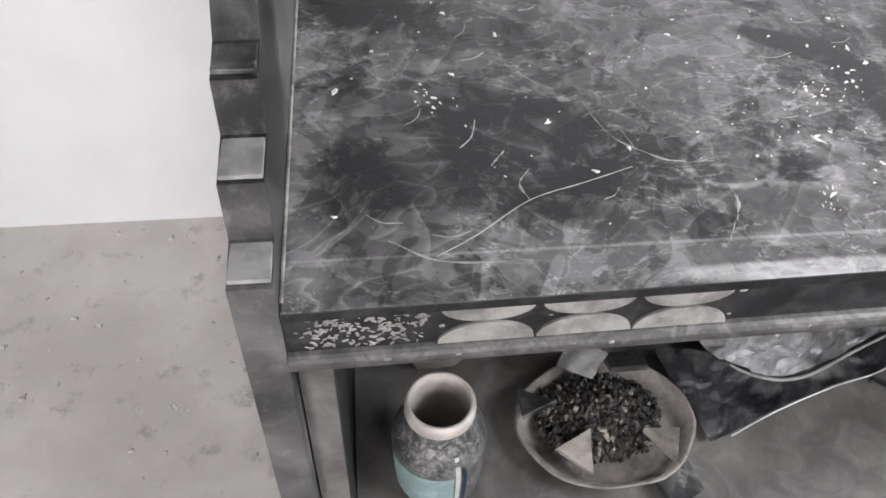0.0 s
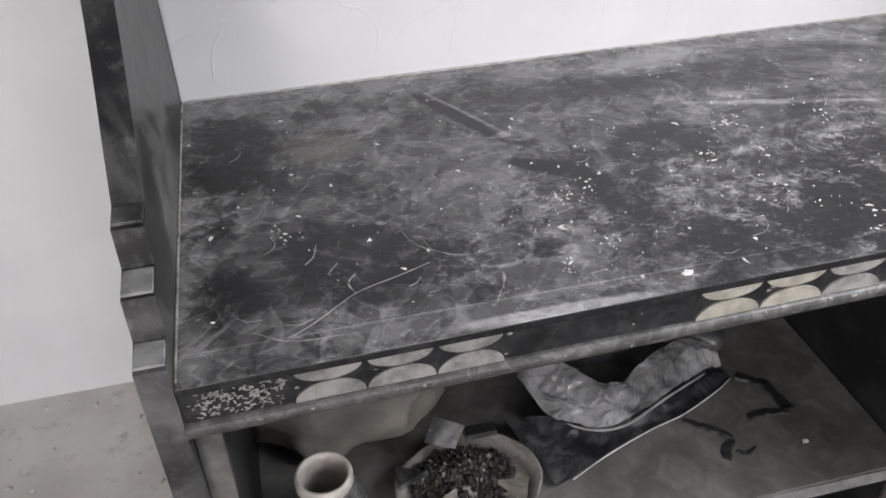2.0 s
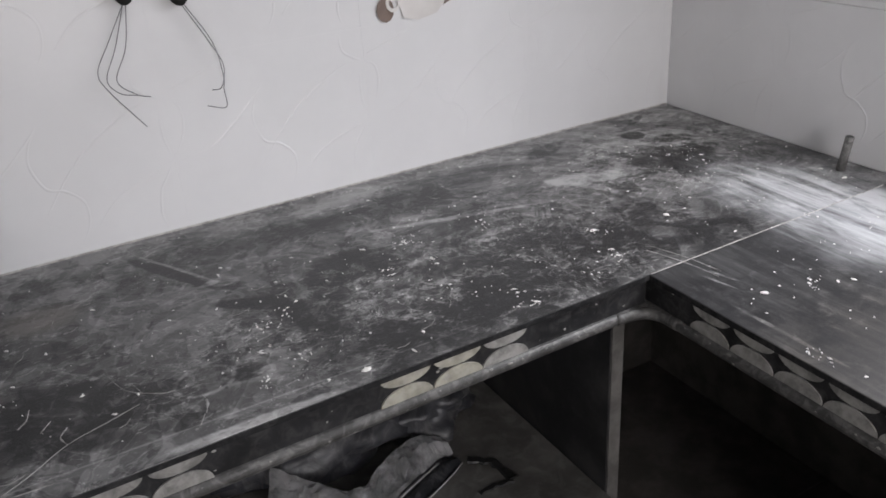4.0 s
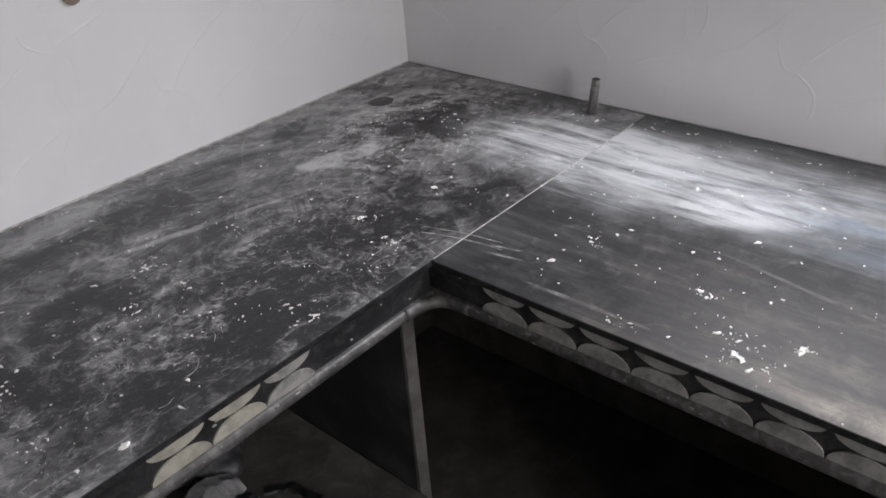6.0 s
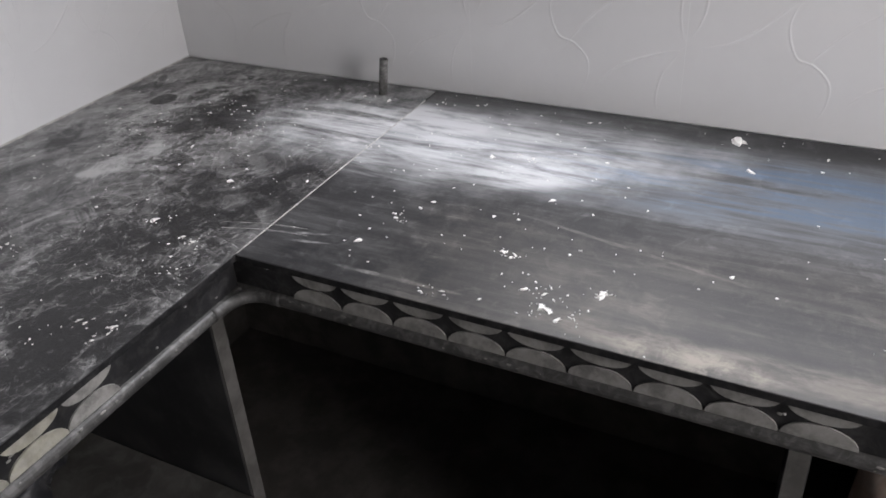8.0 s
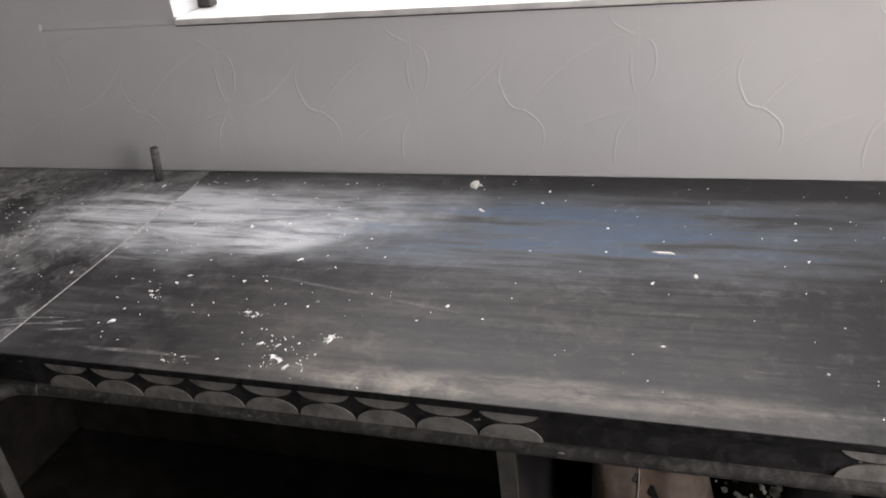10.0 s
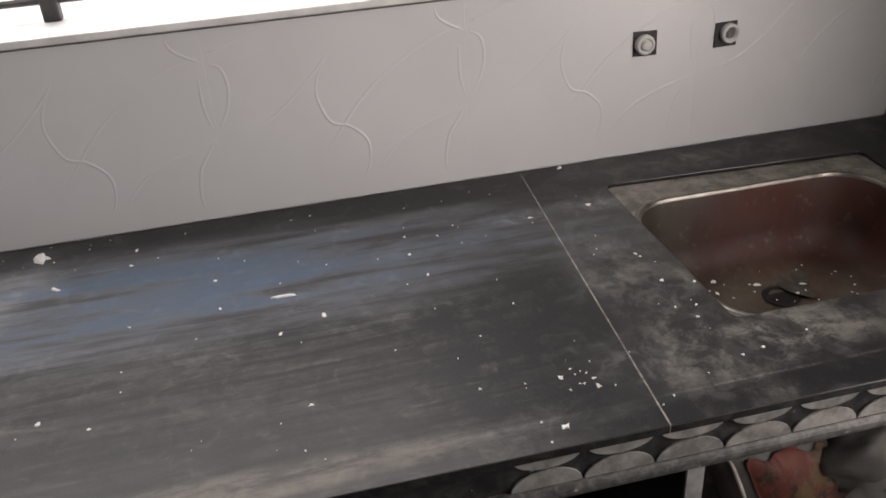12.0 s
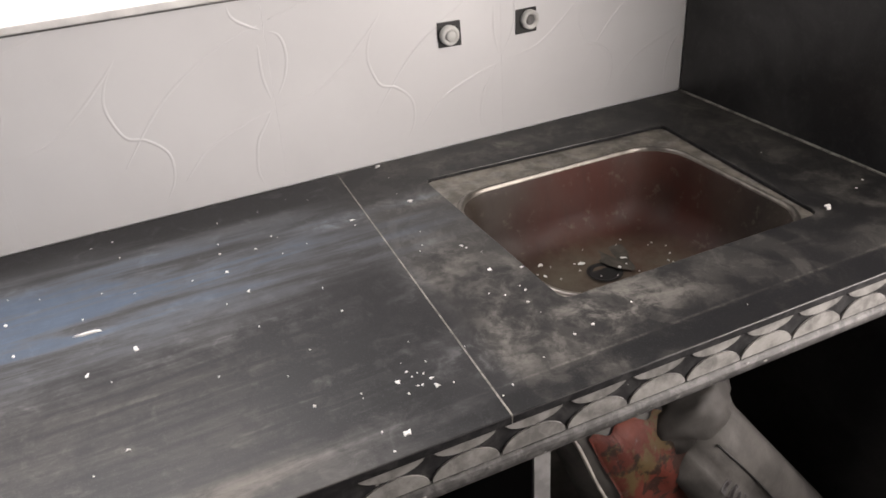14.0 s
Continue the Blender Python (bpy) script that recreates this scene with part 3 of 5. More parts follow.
structure(part("wall_west", box(-3.6, -3.4, -2.85, 0.25, 0, 2.8), UNSEEN_WALL), "unseen wall, darkened to limit bounced light", "wall")

# sky glare outside the window
m = bpy.data.materials.new("sky_glare")
m.use_nodes = True
m.node_tree.nodes["Principled BSDF"].inputs["Emission Color"].default_value = (0.95, 0.98, 1, 1)
m.node_tree.nodes["Principled BSDF"].inputs["Emission Strength"].default_value = 4.0
structure(part("backdrop", box(4.0, 4.05, -8, 5, -1, 7), m), "overcast white sky outside the window", "sky")

# wall tiles with embossed swirls
TW, TH, T0 = 0.4135, 0.33, TOP
STROKES = (
    ((0.1935, 0.259), (0.17, 0.222), (0.163, 0.185), (0.18, 0.14), (0.21, 0.128), (0.237, 0.099), (0.236, 0.057), (0.215, 0.018)),
    ((0.0, 0.136), (0.069, 0.151), (0.117, 0.182), (0.167, 0.229), (0.1935, 0.259)),
    ((0.251, 0.048), (0.298, 0.094), (0.363, 0.122), (0.4135, 0.136)),
    ((0.408, 0.272), (0.344, 0.25), (0.27, 0.204), (0.22, 0.156), (0.165, 0.084)),
    ((0.0, 0.274), (0.05, 0.289), (0.11, 0.31)),
    ((0.3625, 0.322), (0.3675, 0.29), (0.39, 0.272), (0.412, 0.262)),
    ((0.0, 0.261), (0.022, 0.25), (0.029, 0.22), (0.022, 0.185), (0.001, 0.146)),
    ((0.41, 0.14), (0.39, 0.11), (0.3755, 0.086), (0.368, 0.039), (0.376, 0.01)),
    ((0.401, 0.243), (0.4, 0.193), (0.409, 0.15)),
)


def tile_mesh(width, z0, z1, u0):
    """A glazed tile in the plane y = 0 facing -y, its swirls raised a little from the glaze; u0 is cut off its near side."""
    bm = box(0.0, width, 0.0, 0.009, z0, z1, 0.0002, 1)
    for stroke in STROKES:
        pts = spline([(u - u0, 0.0, T0 + w) for u, w in stroke], 7)
        pts = [p for p in pts if 0.002 < p.x < width - 0.002 and z0 + 0.004 < p.z < z1 - 0.004]
        for i, p in enumerate(pts):                          # both ends sink into the glaze
            p.y = 0.00605 - 0.0007 * max(0.0, math.sin(math.pi * i / (len(pts) - 1))) ** 0.6 if len(pts) > 3 else 0.0
        if len(pts) > 3:
            tube(pts, 0.006, 20, bm)
    me = bpy.data.meshes.new("tile")
    bmesh.ops.recalc_face_normals(bm, faces=bm.faces[:])
    bm.to_mesh(me)
    bm.free()
    me.materials.append(TILE)
    me.polygons.foreach_set("use_smooth", [len(p.vertices) == 4 and p.area < 1e-4 for p in me.polygons])
    return me


TILES = {}


def lay_tile(wall, m, width, z0, z1, row, u0):
    key = (round(width, 3), round(z0, 3), round(z1, 3), round(u0, 3))
    if key not in TILES:
        TILES[key] = tile_mesh(width, z0, z1, u0)
    ob = new("tile", TILES[key])
    ob.parent = wall
    ob.matrix_basis = m @ Matrix.Translation((0, 0, row * TH))


for row in range(3):
    for k in range(-1, 5):                                   # north wall, from the corner outwards
        edge = -(k + 1) * TW - 0.025
        x0, x1 = max(edge, LEFT), min(edge + TW, 0.0)
        if x1 - x0 > 0.02:
            lay_tile(wall_north, Matrix.Translation((x0, 0, 0)), x1 - x0, T0, T0 + TH, row, x0 - edge)
    y = 0.0
    for k in range(8):                                       # east wall
        y1 = max(-0.333 - k * TW, END)
        edge = -0.333 - (k - 1) * TW
        spans = [(y, y1)]
        if row >= 1:
            spans = [(y, max(y1, WINDOW[1]))] if y > WINDOW[1] else []
            if y1 < WINDOW[0]:
                spans.append((min(y, WINDOW[0]), y1))
        for a, b in spans:
            if a - b > 0.02:
                top = WINDOW[2] - 0.012 if row == 0 and b < WINDOW[1] and a > WINDOW[0] else T0 + TH
                lay_tile(wall_east, Matrix.Translation((0, a, 0)) @ pose(0, 0, 0, 0, 0, -90), a - b, T0, top, row, edge - a)
        y = y1
        if y <= END:
            break

# window with sill, frame and guard bars
window = thing("window_1", (0.1, -1.36, WINDOW[2]), "dark metal window with bars, glaring daylight outside", "window", kind="structure")
bm = box(-0.003, 0.25, WINDOW[0], WINDOW[1], WINDOW[2] - 0.012, WINDOW[2], 0.002)
part("window_sill", bm, SILL, window, "chipped white marble sill")
bm = box(-0.0022, 0.0, WINDOW[0], WINDOW[1], WINDOW[2] - 0.0146, WINDOW[2] - 0.0125)
part("grime_line", crumple(bm, 0.0008, 30), STEEL, window, "dark grime under the sill")
bm = box(0.09, 0.12, WINDOW[0], WINDOW[1], WINDOW[3] - 0.04, WINDOW[3], 0.003)
box(0.09, 0.12, WINDOW[0], WINDOW[0] + 0.03, WINDOW[2], WINDOW[3] - 0.04, 0.003, bm=bm)
box(0.09, 0.12, WINDOW[1] - 0.03, WINDOW[1], WINDOW[2], WINDOW[3] - 0.04, 0.003, bm=bm)
part("window_frame", bm, FRAME, window)
part("mullion", box(0.092, 0.118, -1.372, -1.346, WINDOW[2], WINDOW[3] - 0.04, 0.003), FRAME, window)
for i in range(9):
    z = WINDOW[2] + 0.03 + 0.118 * i
    part("guard_bar", tube([(0.105, WINDOW[0] + 0.03, z), (0.105, -1.36, z + 0.001), (0.105, WINDOW[1] - 0.03, z)], 0.006), FRAME, window)

# dark stone panel at the sink end
panel = structure(part("end_panel", box(-0.78, -0.002, END - 0.035, END, 0, 2.3, 0.002), GRANITE_CLEAN), "tall polished black granite panel at the sink end", "panel")

# ---- worktop ----
worktop = thing("worktop", (-0.34, -0.34, TOP), "L-shaped black granite worktop, dusty with stone slurry and chips", "worktop")
FA0, FA1 = (LEFT, -0.70), (-0.68, -0.68)                    # front line of the left run
SLAB = 0.011
hole = [(x, y) for x, y, z in rounded(-0.315, -2.426, 0.21, 0.236, 0.014, 0, 3)]
hole = [(x - 0.025 * (y < -2.44) * (x > -0.3), y + 0.03 * (x < -0.4) * (y < -2.44)) for x, y in hole]


def butted(c):
    """True on the joints between slabs."""
    return (-0.69 < c.y < -0.66 and -0.66 < c.x < -0.01) or (-2.09 < c.y < -2.01 and c.x < -0.01)


def slab(name, outline, mat, holes=()):
    bm = prism(outline, TOP - SLAB, TOP, holes)
    rim = [e for e in bm.edges if len(e.link_faces) == 2 and e.calc_face_angle(0) > 1.0 and all(abs(v.co.z - TOP) < 1e-5 for v in e.verts)]
    rim = [e for e in rim if not butted((e.verts[0].co + e.verts[1].co) / 2)]
    bmesh.ops.bevel(bm, geom=rim, offset=0.0016, segments=2, affect="EDGES", profile=0.5)
    ob = part(name, bm, mat, worktop)
    ob.data.materials.append(SLAB_EDGE)
    ob.data.materials.append(GRANITE_CLEAN)
    for f in ob.data.polygons:
        f.material_index = 0 if f.normal.z > 0.9 else 2 if f.normal.z > 0.2 else 1
    return ob


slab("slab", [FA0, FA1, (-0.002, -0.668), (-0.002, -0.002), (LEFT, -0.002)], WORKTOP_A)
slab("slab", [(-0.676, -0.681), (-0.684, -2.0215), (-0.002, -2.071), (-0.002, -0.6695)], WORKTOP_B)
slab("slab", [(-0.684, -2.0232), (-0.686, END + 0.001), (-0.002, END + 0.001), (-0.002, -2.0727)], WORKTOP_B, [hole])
part("joint", prism([(-0.672, -0.6813), (-0.672, -0.6793), (-0.06, -0.6686), (-0.06, -0.6708)], TOP - 0.01, TOP + 0.0004), CEMENT, worktop, "thin white cement joint")
part("joint", prism([(-0.6835, -2.0234), (-0.6835, -2.0213), (-0.003, -2.0709), (-0.003, -2.0728)], TOP - 0.01, TOP + 0.0005), JOINT_DIRTY, worktop, "thin dirty cement joint")
part("joint", box(LEFT - 0.0008, LEFT + 0.0022, -0.69, -0.003, TOP - 0.004, TOP + 0.003, 0.001), JOINT_DIRTY, worktop)
part("joint", box(-0.68, -0.004, END + 0.0006, END + 0.005, TOP - 0.004, TOP + 0.0028, 0.001), JOINT_DIRTY, worktop)
part("joint", box(LEFT + 0.005, -0.003, -0.0045, -0.0006, TOP - 0.004, TOP + 0.0025, 0.001), CEMENT, worktop)


def along(p, q):
    """Pose of a strip: x runs from p to q on the plan, -y points out of the front."""
    d = Vector((q[0] - p[0], q[1] - p[1], 0))
    return Matrix.Translation((p[0], p[1], 0)) @ Matrix.Rotation(math.atan2(d.y, d.x), 4, "Z"), d.length


def strip(name, p, q, profile, mat, label="", smooth=False):
    m, length = along(p, q)
    rings = [[m @ Vector((s, y, z)) for y, z in profile] for s in (0.0, length)]
    return part(name, loft(rings, True, True, True), mat, worktop, label, smooth)


ZF0, ZF1 = TOP - 0.0545, TOP - SLAB + 0.001     # fascia between slab and nosing
nose = [(0.003 - 0.009 * math.sin(a), TOP - 0.0645 + 0.0105 * math.cos(a)) for a in [math.pi * i / 8 for i in range(9)]] + [(0.04, TOP - 0.075), (0.04, TOP - 0.054)]
RUNS = ((FA0, FA1), ((-0.675, -0.69), (-0.684, END)))
for p, q in (RUNS[0], ((-0.675, -0.668), RUNS[1][1])):
    strip("fascia", p, q, [(0.004, ZF0), (0.04, ZF0), (0.04, ZF1), (0.004, ZF1)], FASCIA)
    strip("nosing", p, q, nose, NOSING, "rounded grey lower edge")

zn = TOP - 0.0645
part("corner_nosing", tube(spline([(-0.745, -0.679, zn), (-0.71, -0.682, zn), (-0.686, -0.694, zn), (-0.675, -0.716, zn), (-0.673, -0.75, zn)], 6), 0.0105, 12), NOSING, worktop, "rounded grey lower edge, turned round the corner", True)


def half_disc(width, height, thick, up):
    """A half disc with a flat side, standing in the plane y = 0."""
    n = 12
    ring = [(-width / 2 * math.cos(math.pi * i / n), (1 if up else -1) * height * math.sin(math.pi * i / n)) for i in range(n + 1)]
    return [[(x, y, z) for x, z in ring] for y in (0.0, -thick)]


INLAY_MESH = {}


def inlay(p, q, s, width, mat):
    m, _ = along(p, q)
    for up in (True, False):
        key = (round(width, 3), up, mat.name)
        if key not in INLAY_MESH:
            bm = loft(half_disc(width * (1.0 if up else 0.94), 0.0235 if up else 0.0175, 0.0025, up), True, True, True)
            bmesh.ops.recalc_face_normals(bm, faces=bm.faces[:])
            me = bpy.data.meshes.new("inlay")
            bm.to_mesh(me)
            bm.free()
            me.materials.append(mat)
            INLAY_MESH[key] = me
        ob = new("inlay", INLAY_MESH[key])
        ob.parent = worktop
        ob.matrix_parent_inverse = worktop.matrix_basis.inverted()
        ob.matrix_basis = m @ Matrix.Translation((s, 0.0035, ZF0 + 0.0005 if up else ZF1 - 0.0005))


for s in (0.160, 0.241, 0.322):
    inlay(FA0, FA1, s, 0.08, INLAY)
for s in (0.648, 0.735):
    inlay(FA0, FA1, s, 0.086, INLAY_YELLOW)
inlay(FA0, FA1, 0.82, 0.084, INLAY)
for i in range(9):
    inlay(*RUNS[1], 0.125 + 0.083 * i, 0.081, INLAY)
for i in range(9):
    inlay(*RUNS[1], 1.195 + 0.0835 * i, 0.081, INLAY)

# ---- upright end panel with a stepped front ----
end_panel = thing("upright_panel", (LEFT - 0.02, -0.35, 0), "black granite upright panel with stepped, dusty front edge", "panel")
side = [(0.0, 0.0), (-0.70, 0.0), (-0.70, 0.860), (-0.657, 0.868), (-0.653, 0.921), (-0.607, 0.928), (-0.603, 0.974), (-0.566, 0.982)]
side += [(p.x, p.y) for p in spline([(-0.56, 0.99, 0), (-0.52, 1.035, 0), (-0.445, 1.12, 0), (-0.392, 1.205, 0), (-0.37, 1.32, 0), (-0.37, 1.45, 0)], 5)]
side += [(0.0, 1.45)]
rings = [[(x, y, z) for y, z in side] for x in (LEFT - 0.035, LEFT - 0.001)]
bm = loft(rings, True, True, True)
bmesh.ops.bevel(bm, geom=[e for e in bm.edges if e.is_manifold and e.calc_face_angle(0) > 0.5], offset=0.0015, segments=1, affect="EDGES")
part("panel_slab", bm, GRANITE_PANEL, end_panel)
for y0, y1, z in ((-0.697, -0.658, 0.866), (-0.651, -0.608, 0.926), (-0.601, -0.568, 0.980)):
    bm = box(LEFT - 0.034, LEFT - 0.002, y0, y1, z - 0.003, z + 0.0015, 0.001)
    part("tread", bm, TREAD if z < 0.95 else GRANITE_ROUGH, end_panel, "step covered with pale dust")

# ---- carcass under the worktop ----
ZC = TOP - 0.0745
for name, b, label in (
    ("divider", (LEFT, LEFT + 0.032, -0.672, -0.004, 0, ZC), "grey stone side slab under the worktop"),
    ("divider", (-0.733, -0.706, -0.655, -0.004, 0, ZC), "grey stone divider under the worktop"),
    ("divider", (-0.655, -0.004, -1.478, -1.452, 0, ZC), "grey stone divider under the worktop"),
    ("divider", (-0.655, -0.004, -2.087, -2.063, 0, ZC), "grey stone divider under the worktop"),
):
    t = thing(name, ((b[0] + b[1]) / 2, (b[2] + b[3]) / 2, 0), label, "divider", "dividers under the worktop")
    part("slab", box(*b, 0.001, 1), CARCASS, t)
    if b[1] - b[0] < 0.1:
        part("front_edge", box(b[0] + 0.001, b[1] - 0.001, b[2] - 0.004, b[2] + 0.001, 0.001, b[5] - 0.001), SHELF, t, "unpolished pale front edge")
    else:
        part("front_edge", box(b[0] - 0.004, b[0] + 0.001, b[2] + 0.001, b[3] - 0.001, 0.001, b[5] - 0.001), TREAD if b[2] < -2 else SHELF, t, "unpolished pale front edge")
SH = 0.37
shelf = thing("shelf", (-1.24, -0.33, SH), "dusty grey stone shelf under the worktop", "shelf")
part("front_edge", box(LEFT + 0.034, -0.735, -0.684, -0.6805, SH - 0.029, SH - 0.002), TREAD, shelf, "unpolished pale front edge")
part("board", box(LEFT + 0.033, -0.734, -0.68, -0.004, SH - 0.03, SH, 0.002), SHELF, shelf)

# ---- rough faces added under the worktop, its shade put into their colour ----
structure(part("cabinet_base", box(LEFT + 0.04, -0.003, -0.63, -0.003, 0.0, 0.02), UNDER_SHADE), "base added under the worktop, coloured dark for its shade", "base")
structure(part("cabinet_base_east", box(-0.63, -0.003, END, -0.631, 0.0, 0.02), UNDER_SHADE), "base added under the worktop, coloured dark for its shade", "base")
structure(part("wall_base_north", box(LEFT + 0.04, 0.0008, 0.001, 0.008, 0.0, ZC), UNDER_SHADE), "rough wall face added under the worktop, coloured dark for its shade", "wall")
structure(part("wall_base_east", box(0.001, 0.008, END, 0.008, 0.0, ZC), UNDER_SHADE), "rough wall face added under the worktop, coloured dark for its shade", "wall")

# ---- sink ----
sink = thing("kitchen_sink", (-0.34, -2.42, TOP - 0.18), "stained steel sink, brown with sludge, set under the worktop", "sink")
SZ = TOP - 0.007
cx, cy, hx, hy, r = -0.358, -2.406, 0.176, 0.212, 0.075
outer = (-0.33, -2.432, 0.24, 0.25, 0.02)
rings = [rounded(*outer, SZ - 0.003), rounded(*outer, SZ), rounded(cx, cy, hx + 0.006, hy + 0.006, r, SZ), rounded(cx, cy, hx, hy, r, SZ - 0.004)]
part("flange", loft(rings, True), SINK_RIM, sink, "pale dusty steel flange")
rings = [rounded(cx, cy, hx, hy, r, SZ - 0.004), rounded(cx, cy, hx - 0.004, hy - 0.004, r, SZ - 0.02), rounded(cx, cy, hx - 0.012, hy - 0.012, r - 0.006, SZ - 0.082),
         rounded(cx, cy, hx - 0.03, hy - 0.03, r - 0.015, SZ - 0.12), rounded(cx, cy, hx - 0.06, hy - 0.06, r - 0.03, SZ - 0.132),
         rounded(cx, cy, 0.05, 0.05, 0.03, SZ - 0.137)]
bm = loft(rings, True, False, True)
part("basin", bm, SINK_BOWL, sink, "brown-stained steel bowl", True)
ring = [Vector(p) for p in rounded(cx, cy, hx + 0.003, hy + 0.003, r, SZ + 0.0005, 11)]
rings = [[p + q * Vector(((p.x - cx) / hx, (p.y - cy) / hy, 0)) + Vector((0, 0, h)) for p in ring] for q, h in ((0.005, -0.002), (0.004, 0.0015), (0.001, 0.0028), (-0.002, 0.0015), (-0.003, -0.004))]
part("lip", loft(rings), STEEL_BRIGHT, sink, "bright worn rim", True)
part("drain", loft([circle(-0.315, -2.41, SZ - 0.134, 0.03), circle(-0.315, -2.41, SZ - 0.134, 0.026), circle(-0.315, -2.41, SZ - 0.1365, 0.02)], True, False, True), BLACK, sink, "dark open drain")
bm = loft([circle(-0.26, -2.45, SZ - 0.133, 0.075, 20, 0.03), circle(-0.26, -2.45, SZ - 0.1305, 0.05, 20, 0.012)], True, False, True)
part("sludge", crumple(bm, 0.012, 30, 2), SLUDGE, sink, "grey dried sludge", True)

# ---- tap outlets in the east wall ----
for y, z, dark in ((-2.3, 1.032, False), (-2.45, 1.03, True)):
    outlet = thing("tap_outlet", (0, y, z), "capped plastic tap outlet in a square cut in the tile" if not dark else "open grey tap outlet in a square cut in the tile", "tap outlet", "tap outlets over the sink")
    # black plate proud of the tile, standing in for the shaded recess
    cut = box(-0.0022, 0.004, y - 0.021, y + 0.021, z - 0.021, z + 0.021)
    part("recess_plate", crumple(cut, 0.003, 60, y), BLACK, outlet)
    turn = pose(-0.002, y + (0.002 if not dark else -0.006), z + (-0.001 if not dark else 0.002), 0, -90, 0)
    cap = loft([[turn @ Vector(p) for p in circle(0, 0, h, rr, 20)] for h, rr in ((-0.001, 0.017), (0.008, 0.017), (0.010, 0.015), (0.010, 0.011), (0.004, 0.0105))], True, False, True)
    part("collar", cap, PVC, outlet, "white plastic collar", True)
    plug = loft([[turn @ Vector(p) for p in circle(0, 0, h, rr, 16)] for h, rr in ((0.003, 0.0095), (0.012 if not dark else 0.006, 0.009), (0.013 if not dark else 0.0065, 0.006))], True, False, True)
    part("plug", plug, PVC if not dark else STEEL, outlet, "" if not dark else "dark grey plug", True)

# ---- pipe stub near the corner ----
stub = thing("pipe_stub", (-0.055, -0.568, TOP), "short dark pipe stub standing on the worktop", "pipe")
axis = [Vector((-0.055, -0.568, TOP - 0.004)), Vector((-0.055, -0.578, TOP + 0.074))]
bm = tube(axis, 0.009, 16)
part("tube", bm, STEEL, stub, "", True)
# black disc on the closed end, painted in for the dark bore
part("mouth", tube([axis[1] + Vector((0, 0, 0.0002)), axis[1] + Vector((0, -0.0001, 0.0012))], 0.0068, 14), BLACK, stub)

# ---- wires hanging from the north wall ----
def wires(at, lines, label):
    t = thing("hanging_wires", (at[0], -0.01, at[1]), label, "wires", "hanging wires")
    c = tube([(at[0], 0.002, at[1]), (at[0], -0.02, at[1] - 0.001)], 0.014, 14)
    part("conduit_end", c, BLACK, t, "dark conduit mouth", True)
    for line in lines:
        pts = [(x, -0.012 - 0.012 * math.sin(3.1 * i / len(line)), z) for i, (x, z) in enumerate(line)]
        part("wire", tube(spline(pts, 6), 0.0009, 6), WIRE, t, "", True)


wires((-1.297, 1.284), (((-1.297, 1.276), (-1.34, 1.21), (-1.368, 1.165), (-1.358, 1.13), (-1.306, 1.052)),
                        ((-1.298, 1.276), (-1.33, 1.2), (-1.356, 1.15), (-1.34, 1.122), (-1.31, 1.112)),
                        ((-1.294, 1.276), (-1.312, 1.2), (-1.34, 1.145), (-1.312, 1.115), (-1.288, 1.105))), "thin grey wires hanging loose from a wall conduit")
wires((-1.204, 1.27), (((-1.204, 1.262), (-1.168, 1.19), (-1.148, 1.14), (-1.158, 1.1), (-1.176, 1.096)),
                       ((-1.2, 1.262), (-1.16, 1.185), (-1.151, 1.12), (-1.155, 1.095), (-1.156, 1.06), (-1.19, 1.068))), "two thin grey wires with bent ends on the wall")

# ---- picture of a cup printed on a tile ----
motif = thing("tile_picture", (-0.7, -0.0025, 1.2), "printed picture of a white cup with brown saucer on the tile", "picture")


def flat(name, ring, y, mat, label=""):
    bm = loft([[(x, yy, z) for x, z in ring] for yy in (y, y - 0.0004)], True, True, True)
    return part(name, bm, mat, motif, label)


flat("cup", [(-0.765, 1.205), (-0.755, 1.165), (-0.72, 1.156), (-0.675, 1.165), (-0.652, 1.19), (-0.645, 1.215), (-0.645, 1.26), (-0.765, 1.26)], -0.0036, PRINT_CUP)
flat("shadow", [(-0.795 + 0.02 * math.cos(a), 1.186 + 0.025 * math.sin(a)) for a in [k * 0.524 for k in range(12)]], -0.0034, PRINT_BROWN)
bm = loft([[(-0.776 + rr * math.cos(a), yy, 1.198 + rr * 1.1 * math.sin(a)) for a in [k * 0.349 for k in range(18)]] for rr, yy in ((0.017, -0.0038), (0.017, -0.0043), (0.010, -0.0043), (0.010, -0.0038))], True)
part("cup_handle", bm, PRINT_CUP, motif)
flat("saucer", [(-0.66, 1.178), (-0.63, 1.19), (-0.57, 1.186), (-0.52, 1.192), (-0.51, 1.2), (-0.6, 1.2), (-0.65, 1.195)], -0.0034, PRINT_BROWN)

# ---- on the shelf ----
jar = thing("jar", (-1.652, -0.605, SH), "wide-mouthed dark jar with a teal label, open and dusty", "jar")
jx, jy = -1.65, -0.598
prof = JAR_PROFILE = ((0.0, 0.045), (0.005, 0.051), (0.05, 0.055), (0.09, 0.056), (0.108, 0.053), (0.124, 0.045), (0.134, 0.038), (0.15, 0.037))
part("body", loft([circle(jx, jy, SH + h, rr, 32) for h, rr in prof], True, True, False), JAR, jar, "dark mottled body", True)
prof = ((0.144, 0.038), (0.148, 0.0405), (0.16, 0.0405), (0.165, 0.038), (0.165, 0.034), (0.145, 0.0335), (0.05, 0.04))
part("rim", loft([circle(jx, jy, SH + h, rr, 32) for h, rr in prof], True, False, True), JAR_RIM, jar, "cream rim", True)


